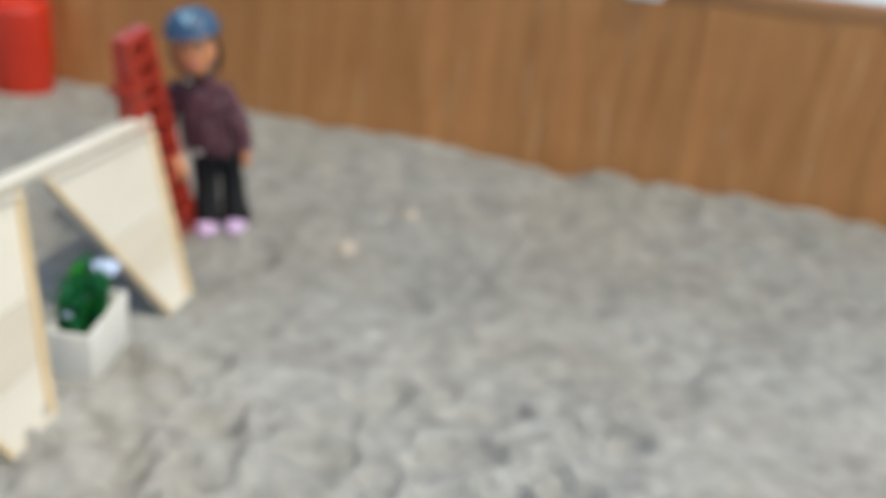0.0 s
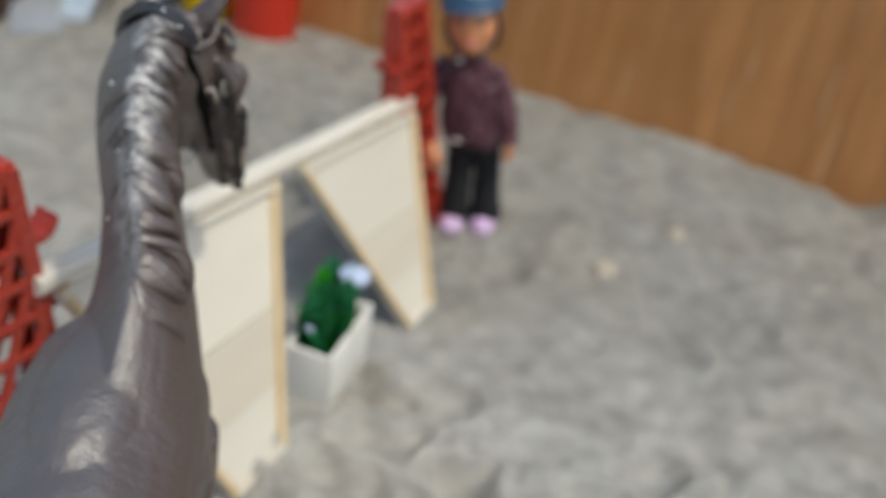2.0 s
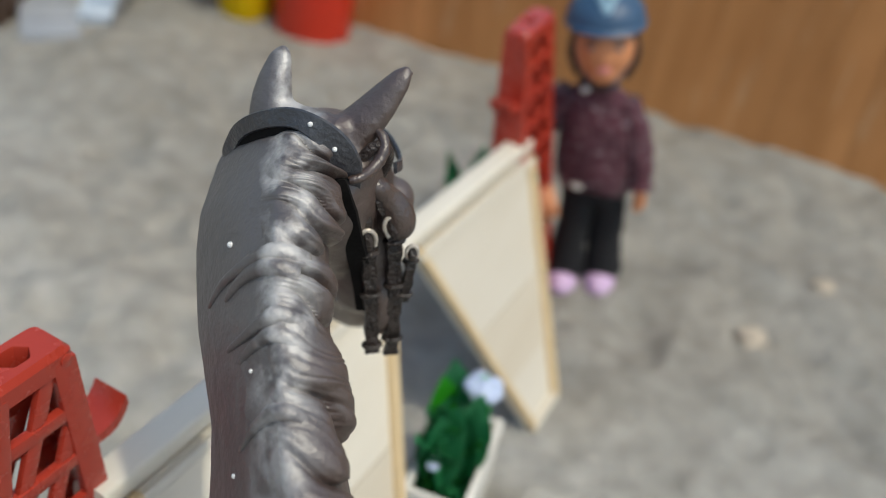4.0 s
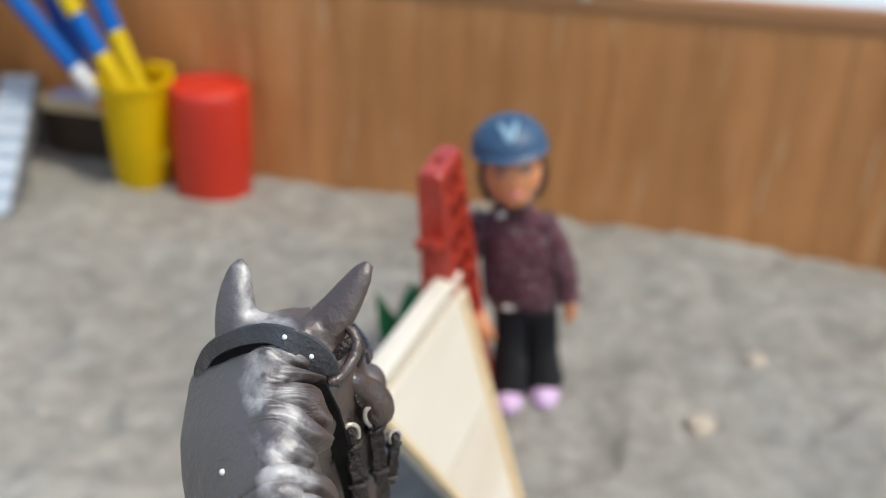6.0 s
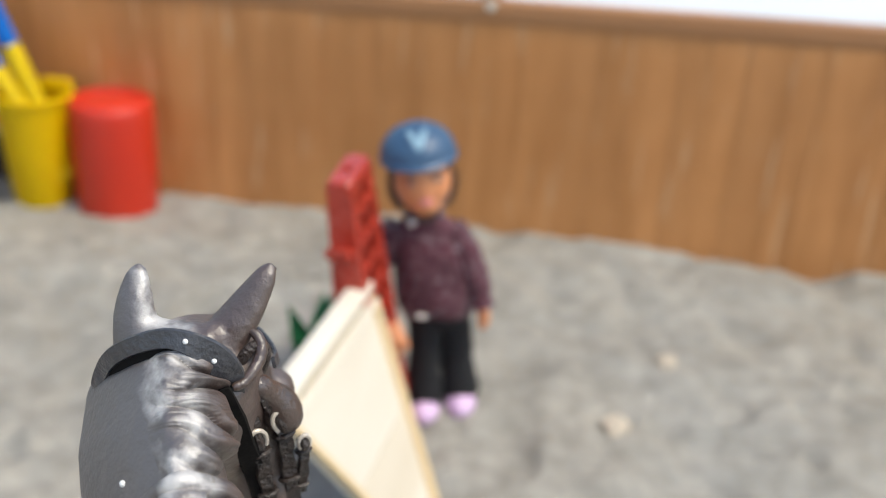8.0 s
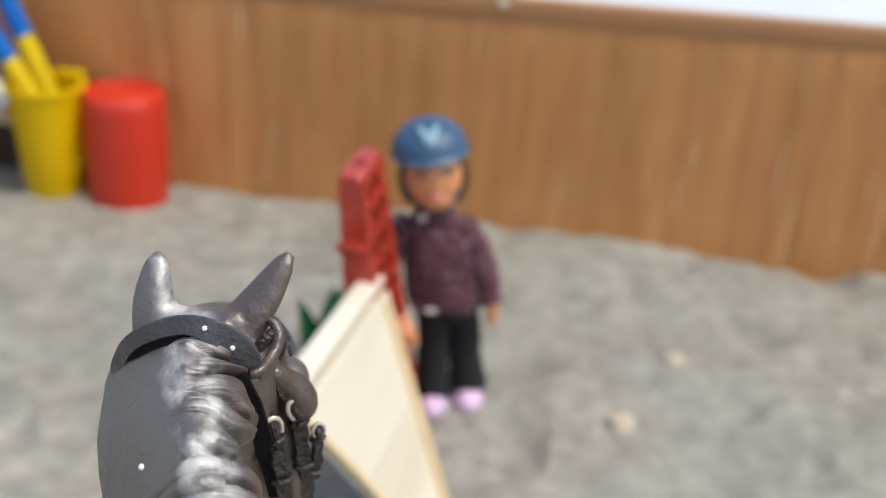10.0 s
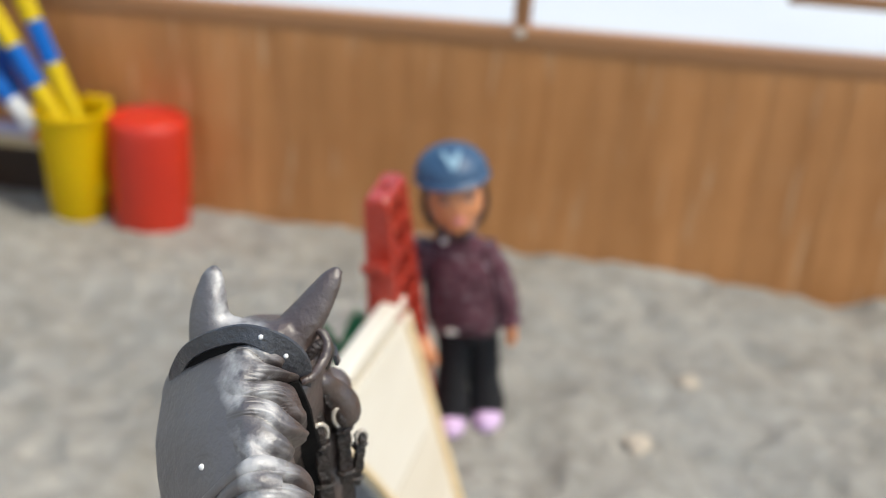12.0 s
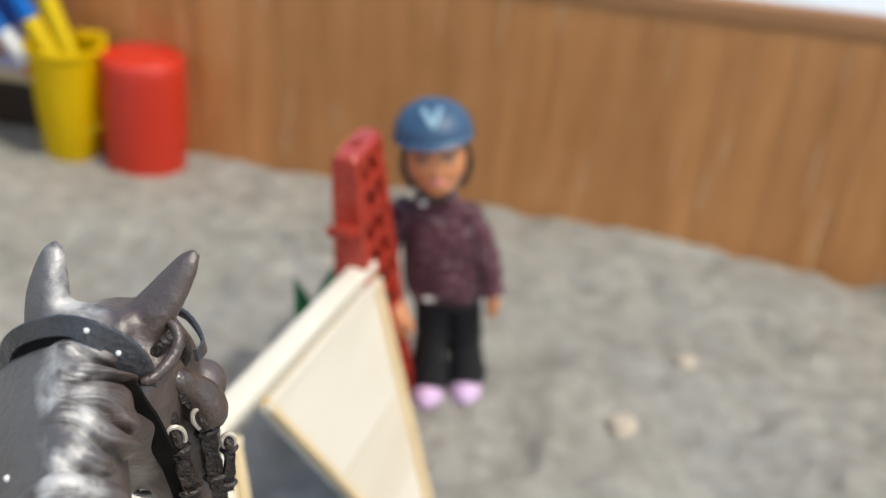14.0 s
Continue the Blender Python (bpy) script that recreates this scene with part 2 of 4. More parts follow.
CARD = mat("planter_white", (0.80, 0.77, 0.70), 0.55, (0.70, 0.67, 0.61), 60, 600, 0.1, 0.0003)
LEAF = mat("plant_leaf", (0.060, 0.34, 0.13), 0.35, (0.02, 0.18, 0.07), 160, 900, 0.1, 0.0003, vary=0.3)
LEAF_LIGHT = mat("bright_leaf", (0.05, 0.42, 0.02), 0.35, (0.03, 0.3, 0.015), 160, 900, 0.1, 0.0003)
PETAL = mat("pale_blue_petal", (0.55, 0.62, 0.78), 0.5, (0.4, 0.48, 0.66), 200, 900, 0.1, 0.0003)
GREY_PLASTIC = mat("pale_grey_plastic", (0.55, 0.62, 0.69), 0.45, (0.47, 0.53, 0.60), 60, 600, 0.1, 0.0003)
SLAB = mat("slab_grey", (0.36, 0.38, 0.41), 0.55, (0.29, 0.31, 0.34), 60, 600, 0.1, 0.0003)
GREY_DARK = mat("grey_side", (0.24, 0.24, 0.24), 0.5, (0.16, 0.16, 0.16), 60, 600, 0.1, 0.0003)
STONE = mat("pale_stone", (0.54, 0.46, 0.36), 0.8, (0.38, 0.32, 0.25), 250, 1500, 0.5, 0.0006)
HELMET = mat("helmet_navy", (0.035, 0.085, 0.16), 0.46, (0.025, 0.06, 0.12), 60, 900, 0.05, 0.0003)
CREST = mat("pale_badge", (0.26, 0.42, 0.52), 0.4)
SKIN = mat("doll_skin", (0.62, 0.25, 0.105), 0.45, (0.55, 0.23, 0.11), 60, 900, 0.03, 0.0003, through=0.1)
HAIR = mat("doll_hair", (0.06, 0.03, 0.02), 0.5)
SWEATER = mat("plum_knit", (0.095, 0.022, 0.036), 0.9, (0.045, 0.01, 0.018), 220, 900, 0.8, 0.0009, sheen=0.12)
scratched(SWEATER, (0.50, 0.42, 0.45), 620, (1, 1, 1), 0.57)
TROUSER = mat("black_cloth", (0.012, 0.012, 0.014), 0.9, (0.006, 0.006, 0.007), 200, 1200, 0.6, 0.0006)
EYE = mat("doll_eye", (0.10, 0.13, 0.16), 0.4, (0.06, 0.08, 0.10), 60, 900, 0.03, 0.0003)
LIP = mat("doll_pink", (0.72, 0.25, 0.24), 0.4, (0.66, 0.22, 0.2), 60, 900, 0.03, 0.0003)
BOOT = mat("lilac_boot", (0.66, 0.47, 0.68), 0.5, (0.56, 0.38, 0.6), 80, 900, 0.1, 0.0003)
# Brown side wall wood; the corner's shade is put into this dark colour.
WEST_WOOD = mat("side_wall_in_shade", (0.10, 0.055, 0.032), 0.6, (0.055, 0.030, 0.018), 90, 600, 0.25, 0.0004, stretch=(1, 1, 0.1))
TERRACE = mat("white_terrace", (0.58, 0.60, 0.62), 0.7, (0.53, 0.55, 0.57), 3, 60, 0.05, 0.001)
SHADE_WOOD = mat("shade_wood", (0.07, 0.04, 0.025), 0.6, (0.04, 0.022, 0.013), 60, 500, 0.2, 0.0003)
SIGN_BLUE = mat("sign_blue", (0.12, 0.17, 0.25), 0.6)
CLOTH = mat("lilac_cloth", (0.6, 0.58, 0.72), 0.8, (0.45, 0.42, 0.58), 120, 900, 0.4, 0.0006)


# ---------------------------------------------------------------- mesh helpers
def mesh_of(bm, name, material, smooth=None):
    bmesh.ops.recalc_face_normals(bm, faces=bm.faces)
    me = bpy.data.meshes.new(name)
    bm.to_mesh(me)
    bm.free()
    for m in material if isinstance(material, (list, tuple)) else [material]:
        me.materials.append(m)
    if smooth is not None:
        me.shade_smooth()
        if smooth:
            me.set_sharp_from_angle(angle=radians(smooth))
    return me


def part(name, bm, material, parent=None, label="", smooth=40):
    ob = new(name, mesh_of(bm, name, material, smooth))
    if parent:
        ob.parent = parent
    if label:
        ob["label"] = label
    return ob


def thing(name, m, label, category, group="", kind=""):
    ob = new(name)
    ob.empty_display_size = 0.01
    ob.matrix_world = m
    return tagged(ob, label, category, group, kind)


def box(bm, lo, hi, bevel=0.0, m=None, mi=0):
    r = bmesh.ops.create_cube(bm, size=1.0)
    vs = r["verts"]
    c, s = (Vector(lo) + Vector(hi)) / 2, Vector(hi) - Vector(lo)
    bmesh.ops.transform(bm, matrix=Matrix.Translation(c) @ Matrix.Diagonal((*s, 1)), verts=vs)
    fs = {f for v in vs for f in v.link_faces}
    for f in fs:
        f.material_index = mi
    if m:
        bmesh.ops.transform(bm, matrix=m, verts=vs)
    if bevel:
        es = list({e for v in vs for e in v.link_edges})
        bmesh.ops.bevel(bm, geom=es, offset=bevel, segments=2, affect="EDGES", profile=0.6)
    return bm


def loft(bm, rings, closed=True, mi=0):
    """Joins rings of points, all of one length, into a skin; closed caps both ends."""
    vs = [[bm.verts.new(p) for p in ring] for ring in rings]
    n = len(vs[0])
    for a, b in zip(vs, vs[1:]):
        for i in range(n):
            bm.faces.new((a[i], a[(i + 1) % n], b[(i + 1) % n], b[i])).material_index = mi
    if closed:
        bm.faces.new(vs[0][::-1]).material_index = mi
        bm.faces.new(vs[-1]).material_index = mi
    return bm


def ring(c, u, v, n=24, power=2.0):
    """An ellipse, or a squarer outline for a higher power, round c with half axes u and v."""
    out = []
    for i in range(n):
        t = 2 * math.pi * i / n
        ct, st = math.cos(t), math.sin(t)
        out.append(Vector(c) + Vector(u) * math.copysign(abs(ct) ** (2 / power), ct) + Vector(v) * math.copysign(abs(st) ** (2 / power), st))
    return out


def tube(bm, pts, radii, n=10, mi=0, flat=1.0):
    """A round rod of changing radius along points; flat presses it in one direction."""
    pts = [Vector(p) for p in pts]
    side = None
    rings = []
    for i, p in enumerate(pts):
        d = (pts[min(i + 1, len(pts) - 1)] - pts[max(i - 1, 0)]).normalized()
        if side is None:
            side = d.cross(Vector((0, 0, 1)) if abs(d.z) < 0.9 else Vector((1, 0, 0))).normalized()
        side = (side - d * side.dot(d)).normalized()
        up = d.cross(side)
        r = radii[i] if isinstance(radii, (list, tuple)) else radii
        rings.append(ring(p, side * r, up * r * flat, n))
    return loft(bm, rings, True, mi)


def ball(bm, c, r, m=None, mi=0, u=20, v=12):
    out = bmesh.ops.create_uvsphere(bm, u_segments=u, v_segments=v, radius=1.0)
    vs = out["verts"]
    r = r if isinstance(r, (list, tuple)) else (r, r, r)
    bmesh.ops.transform(bm, matrix=Matrix.Translation(c) @ (m or Matrix()) @ Matrix.Diagonal((*r, 1)), verts=vs)
    for f in {f for w in vs for f in w.link_faces}:
        f.material_index = mi
    return bm


def torus(bm, c, R, r, x, y, n=20, k=8, stretch=1.0, mi=0):
    """A ring-shaped loop round c in the plane of x and y."""
    x, y = Vector(x).normalized(), Vector(y).normalized()
    z = x.cross(y)
    rows = []
    for i in range(n):
        t = 2 * math.pi * i / n
        d = x * math.cos(t) + y * math.sin(t) * stretch
        o = (x * math.cos(t) + y * math.sin(t)).normalized()
        rows.append([bm.verts.new(Vector(c) + d * R + o * r * math.cos(q) + z * r * math.sin(q)) for q in (2 * math.pi * j / k for j in range(k))])
    for i in range(n):
        for j in range(k):
            bm.faces.new((rows[i][j], rows[(i + 1) % n][j], rows[(i + 1) % n][(j + 1) % k], rows[i][(j + 1) % k])).material_index = mi
    return bm


def ribbon(bm, pts, outs, width, thick, mi=0):
    """A strap along points; outs point away from what it lies on."""
    pts, outs = [Vector(p) for p in pts], [Vector(o).normalized() for o in outs]
    rings = []
    for i, (p, o) in enumerate(zip(pts, outs)):
        d = (pts[min(i + 1, len(pts) - 1)] - pts[max(i - 1, 0)]).normalized()
        s = d.cross(o).normalized()
        o = s.cross(d).normalized()
        w, t = s * (width[i] if isinstance(width, list) else width) / 2, o * thick / 2
        rings.append([p - w * 0.86 - t, p + w * 0.86 - t, p + w, p + w * 0.86 + t, p - w * 0.86 + t, p - w])
    return loft(bm, rings, True, mi)


def bezier(ps, n):
    """n + 1 points on a smooth line through the given ones."""
    ps = [Vector(p) for p in ps]
    out = []
    for i in range(n + 1):
        t = i / n * (len(ps) - 1)
        k = min(int(t), len(ps) - 2)
        f = t - k
        p0, p1, p2, p3 = ps[max(k - 1, 0)], ps[k], ps[k + 1], ps[min(k + 2, len(ps) - 1)]
        out.append(0.5 * (2 * p1 + (p2 - p0) * f + (2 * p0 - 5 * p1 + 4 * p2 - p3) * f * f + (3 * p1 - p0 - 3 * p2 + p3) * f ** 3))
    return out


# ---------------------------------------------------------------- ground
def make_dents():
    """Hoof prints and finger marks: centre, radius, depth, length and turn of each."""
    rng = random.Random(41)
    out = []
    for count, x0, x1, y0, y1, r0, r1, d0, d1 in ((90, -0.012, 0.17, 0.085, 0.215, 0.0050, 0.0120, 0.42, 0.60), (70, -0.02, 0.30, 0.20, 0.44, 0.0035, 0.0075, 0.16, 0.30),
                                                  (70, -0.30, -0.05, 0.16, 0.43, 0.0040, 0.0080, 0.20, 0.34), (30, -0.02, 0.25, -0.08, 0.09, 0.0040, 0.0080, 0.20, 0.40)):
        for _ in range(count):
            r = rng.uniform(r0, r1)
            d = (rng.uniform(x0, x1), rng.uniform(y0, y1), r, r * rng.uniform(d0, d1), rng.uniform(1.0, 2.0), rng.gauss(0.1, 0.4))
            if all(math.hypot(d[0] - e[0], d[1] - e[1]) > 0.85 * (r + e[2]) for e in out):
                out.append(d)
    return out


DENTS = make_dents()


def sand_height(x, y):
    d = max(abs(x) - 0.5, abs(y - 0.2) - 0.5, 0)
    fade = max(0.0, 1 - d * 3)
    p = Vector((x, y, 0.0))
    h = 0.0034 * noise.noise(p * 17) + 0.0028 * noise.noise(p * 47 + Vector((3, 1, 0))) + 0.0013 * noise.noise(p * 105) + 0.0006 * noise.noise(p * 230)
    h -= 0.0060 * max(0.0, noise.noise(p * 36 + Vector((9, 4, 2))) - 0.12)
    h += 0.0010 * abs(noise.noise(p * 62 + Vector((1, 8, 5))))
    if fade > 0.9:
        for cx, cy, r, depth, long, turn in DENTS:
            u, v = x - cx, y - cy
            if abs(u) < 3 * r and abs(v) < 3 * r:
                a, b = (u * math.cos(turn) + v * math.sin(turn)) / long, v * math.cos(turn) - u * math.sin(turn)
                q = math.hypot(a, b) / r * (1 + 0.5 * noise.noise(Vector((u * 110, v * 110, cx * 90))))
                h -= depth * (1 - q * q) if q < 1 else 0.0
                h += depth * 0.36 * math.exp(-((q - 1.16) / 0.30) ** 2)
    # the ground rises a little towards the near stand and again along the wall
    near, wall = min(max((0.245 - y) / 0.10, 0.0), 1.0), min(max((y - 0.34) / 0.08, 0.0), 1.0)
    h += 0.0070 * near * near * (3 - 2 * near) + 0.0030 * wall
    return h * fade - 0.0005


def build_ground():
    def axis(lo, hi, n):
        inner = [lo + (hi - lo) * i / n for i in range(n + 1)]
        out, step, v = [], (hi - lo) / n, 0.0
        while v < 300:
            step *= 1.35
            v += step
            out.append(v)
        return [lo - v for v in out[::-1]] + inner + [hi + v for v in out]
    xs, ys = axis(-0.34, 0.36, 470), axis(-0.06, 0.50, 380)
    verts = [(x, y, sand_height(x, y)) for y in ys for x in xs]
    w = len(xs)
    faces = [(j * w + i, j * w + i + 1, (j + 1) * w + i + 1, (j + 1) * w + i) for j in range(len(ys) - 1) for i in range(w - 1)]
    me = bpy.data.meshes.new("ground")
    me.from_pydata(verts, [], faces)
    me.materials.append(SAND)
    me.shade_smooth()
    tagged(new("ground", me), "pale grey riding sand, loose and trodden into lumps", "ground", kind="structure")


build_ground()

# ---------------------------------------------------------------- arena wall
WALL = pose(-0.010, 0.4520, 0.0020, 0, -1.85, -5.7)  # along x, room side towards -y


def build_wall():
    wall = new("wall_north")
    wall.matrix_world = WALL
    tagged(wall, "stained brown wooden arena wall of upright boards with a top rail", "wall", kind="structure")
    bm = bmesh.new()
    box(bm, (-0.42, 0.0046, -0.02), (0.62, 0.0085, 0.0925))
    part("backing", bm, WALL_WOOD, wall)
    bm = bmesh.new()
    box(bm, (-0.42, -0.0006, 0.0932), (0.62, 0.0090, 0.1015), 0.0008)
    part("top_rail", bm, RAIL_WOOD, wall, "horizontal brown top rail")
    for x in (-0.33, 0.0137, 0.355):
        bm = bmesh.new()
        box(bm, (x - 0.0036, 0.0018, 0.1016), (x + 0.0036, 0.0068, 0.17), 0.0006)
        part("post", bm, RAIL_WOOD, wall, "short upright post on the rail")
        bm = bmesh.new()
        ball(bm, (x, -0.0014, 0.1), (0.0022, 0.0008, 0.0020))
        part("plug", bm, BALSA, wall, "pale round wooden plug")
    bm = bmesh.new()
    box(bm, (0.118, 0.0022, 0.1195), (0.62, 0.0064, 0.1245), 0.0006)
    part("upper_rail", bm, RAIL_WOOD, wall, "thin upper rail")
    return wall


wall_north = build_wall()


def build_side_wall():
    """The short dark wall that closes the corner behind the steps."""
    side = new("wall_west")
    side.matrix_world = pose(-0.2650, 0.3775, 0.0, 0, 0, 12)
    tagged(side, "short wooden side wall closing the arena corner, corner shade in its dark colour", "wall", kind="structure")
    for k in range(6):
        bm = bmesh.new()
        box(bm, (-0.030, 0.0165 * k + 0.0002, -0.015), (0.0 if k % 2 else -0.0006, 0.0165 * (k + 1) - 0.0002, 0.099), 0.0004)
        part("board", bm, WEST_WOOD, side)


build_side_wall()


def build_terrace():
    bm = bmesh.new()
    box(bm, (-0.75, 0.60, -0.01), (1.05, 1.70, 0.004), 0.002)
    ob = part("pavement", bm, TERRACE, None)
    tagged(ob, "bright white terrace floor beyond the arena wall", "terrace", kind="structure")


build_terrace()
# ---------------------------------------------------------------- the jump: two red stands, a pole with two wooden panels
RIDGE_N, RIDGE_F = Vector((-0.0631, 0.1353, 0.0692)), Vector((-0.0332, 0.2960, 0.0552))


def build_stand(m, height, label, splay=0.115, length=0.0138):
    """A wing: a slab with a six-sided slot, two end legs that splay, and between them on both faces a lattice of rungs and
    slanting bars, with cups for the pole up the outer edge. It reaches along local -x."""
    st = thing("jump_stand", m, label, "jump stand", "jump stands")
    L, W, H, T = length, 0.0070, height, 0.0036
    spread = 0.035  # slope of both faces along y; splay: that of the legs along x

    def end(z, s):
        return (H - z) * splay if s > 0 else -L - (H - z) * splay

    bm = bmesh.new()
    outer = ring((-L / 2, 0, H - 0.0009), (L / 2, 0, 0), (0, W / 2, 0), 32, 9)
    upper = ring((-L / 2, 0, H), (L / 2 - 0.0007, 0, 0), (0, W / 2 - 0.0007, 0), 32, 8)
    hole = [Vector((-L * 0.46 + 0.0024 * g * math.cos(t), 0.0019 * g * math.sin(t), H)) for t, g in ((2 * math.pi * i / 32, 0.866 / math.cos((2 * math.pi * i / 32) % (math.pi / 3) - math.pi / 6)) for i in range(32))]
    lip = [Vector((p.x * 0.93 - L * 0.46 * 0.07, p.y * 0.93, H - 0.0004)) for p in hole]
    rings = [outer, upper, hole, lip, [p - Vector((0, 0, T - 0.0004)) for p in lip], [p - Vector((0, 0, T - 0.0009)) for p in outer]]
    vs = [[bm.verts.new(p) for p in r] for r in rings]
    vs.append(vs[0])
    for a, b in zip(vs, vs[1:]):
        for i in range(32):
            bm.faces.new((a[i], a[(i + 1) % 32], b[(i + 1) % 32], b[i]))
    part("top_slab", bm, RED_PLASTIC, st, smooth=35)
    for x in (-0.0014, -L + 0.0014):
        bm = bmesh.new()
        tube(bm, [(x, -W / 2 + 0.0006, H - 0.0021), (x, -W / 2 - 0.00012, H - 0.0021), (x, -W / 2 - 0.0002, H - 0.0021)], [0.00095, 0.00095, 0.0008], 16)
        part("peg", bm, RED_PLASTIC, st, smooth=35)
    for s in (1, -1):
        bm = bmesh.new()
        rows = []
        for z in (H - T * 0.55, H * 0.62, H * 0.30, -0.006):
            w = W / 2 + (H - z) * spread - 0.0001
            rows.append(ring((end(z, s) - s * 0.0010, 0, z), (0.0009, 0, 0), (0, w, 0), 20, 10))
        loft(bm, rows)
        part("leg", bm, RED_PLASTIC, st, smooth=35)
        # raised flanges along both edges of the leg
        for face in (1, -1):
            bm = bmesh.new()
            rows = []
            for z in (H - T * 0.6, H * 0.55, -0.006):
                y = face * (W / 2 + (H - z) * spread - 0.0008)
                rows.append(ring((end(z, s) - s * 0.0019, y, z), (0.0019 + (H - z) * 0.004, 0, 0), (0, 0.0008, 0), 12, 6))
            loft(bm, rows)
            part("flange", bm, RED_PLASTIC, st, smooth=35)
    count = int((H - T) / 0.0088)
    for face in (1, -1):
        for k in range(1, count + 1):
            z = H - T - 0.0088 * k + 0.0012
            y = face * (W / 2 + (H - z) * spread - 0.0009)
            bm = bmesh.new()
            box(bm, (end(z, -1) + 0.0008, y - 0.0007, z - 0.0011), (end(z, 1) - 0.0008, y + 0.0007, z + 0.0011), 0.0003)
            part("rung", bm, RED_PLASTIC, st, smooth=35)
        # bars that slope between the rungs, the far face set off by half a step
        for k in range(-2, 12):
            x0 = -L - 0.026 + 0.0066 * k + (0.0033 if face < 0 else 0.0)
            pts = []
            for i in range(40):
                z = -0.004 + (H - T + 0.004) * i / 39
                x = x0 + 0.36 * z
                if end(z, -1) + 0.0006 < x < end(z, 1) - 0.0006:
                    pts.append((x, face * (W / 2 + (H - z) * spread - 0.0010), z))
            if len(pts) > 5:
                bm = bmesh.new()
                loft(bm, [ring(p, (0.00135, 0, 0), (0, 0.0006, 0), 10, 4) for p in (pts[0], pts[len(pts) // 2], pts[-1])])
                part("lattice_bar", bm, RED_PLASTIC, st, smooth=35)
    for z in (H * 0.21, H * 0.41, H * 0.60, H * 0.79):
        x = end(z, 1)
        bm = bmesh.new()
        rows = [(-0.0012, -0.0002), (0.0030, -0.0002), (0.0046, 0.0004), (0.0060, 0.0020), (0.0066, 0.0032)]
        loft(bm, [[(x + u, y, z + v) for u, v in rows] + [(x + u + 0.0004, y, z + v - 0.0018) for u, v in rows[::-1]] for y in (-0.0030, 0.0030)])
        loft(bm, [[(x - 0.0012, y, z - 0.0012), (x + 0.0048, y, z - 0.0012), (x - 0.0004, y, z - 0.0052)] for y in (-0.0006, 0.0006)])
        part("pole_cup", bm, RED_PLASTIC, st, smooth=35)
    return st


build_stand(pose(-0.0674, 0.1320, 0.0065, 0, 0, 77), 0.0935, "red plastic lattice jump stand with a slotted top")
build_stand(pose(-0.0285, 0.2945, 0.0, 7, 4, 260), 0.0905, "red plastic lattice jump stand beside the doll in a riding helmet", 0.07, 0.0190)


def build_pole():
    """The pale flat bar across both stands."""
    bar = thing("jump_bar", Matrix(), "pale flat wooden bar resting on two red stands", "bar")
    d = (RIDGE_F - RIDGE_N).normalized()
    a, b = RIDGE_N - d * 0.004, RIDGE_F + d * 0.0005
    s = d.cross(Vector((0, 0, 1))).normalized()
    up = s.cross(d)
    bm = bmesh.new()
    loft(bm, [ring(p + up * 0.0006, s * 0.0030, up * 0.0021, 20, 5) for p in (a, b)])
    part("wooden_bar", bm, BALSA, bar, smooth=30)


build_pole()


def build_panel(a, b, c0, c1):
    """A tapering board that leans out from the bar: three strips and a frame of battens. a, b above; c0, c1 on the sand."""
    pn = thing("leaning_panel", Matrix(), "pale wooden tapered panel with batten frame leaning from the jump bar", "jump panel", "jump panels")
    n = (b - a).cross(c0 - a).normalized()
    if n.x < 0:
        n.negate()
    t = 0.0012
    cuts = (0.0, 0.46, 0.74, 1.0)
    for k in range(3):
        f0, f1 = cuts[k] + (0.004 if k else 0), cuts[k + 1]
        q = [a.lerp(c0, f0), b.lerp(c1, f0), b.lerp(c1, f1), a.lerp(c0, f1)]
        bm = bmesh.new()
        lift = n * (0.0002 if k == 1 else 0.0)
        loft(bm, [[p + lift for p in q], [p - n * t + lift for p in q]])
        part("board", bm, BALSA_TAN if k == 1 else BALSA, pn, "tan wooden strip" if k == 1 else "", smooth=None)
    for p, q, w in ((a, c0, 0.0022), (b, c1, 0.0026), (a, b, 0.0018), (c0, c1, 0.0018)):
        d = (q - p).normalized()
        s = n.cross(d)
        inset = 0.0012
        mid = (a + b + c0 + c1) / 4
        off = s * inset if (mid - p).dot(s) > 0 else -s * inset
        bm = bmesh.new()
        loft(bm, [ring(x + off + n * 0.0008, s * w / 2, n * 0.0011, 12, 5) for x in (p + d * 0.0003, q - d * 0.0003)])
        part("batten", bm, BATTEN if w > 0.002 else BALSA, pn, "narrow edge batten", smooth=30)
    return pn


down, out = Vector((0, 0, -0.0020)), Vector((0.0028, -0.0007, 0))
NEAR_END, FAR_START = RIDGE_N.lerp(RIDGE_F, 0.495), RIDGE_N.lerp(RIDGE_F, 0.565)
build_panel(RIDGE_N + down + out, NEAR_END + down + out, Vector((-0.0234, 0.1500, 0.0045)), Vector((-0.0200, 0.1725, 0.0045)))
build_panel(FAR_START + down + out, RIDGE_F + down + out, Vector((-0.0080, 0.2465, -0.0020)), Vector((-0.0048, 0.2635, -0.0020)))


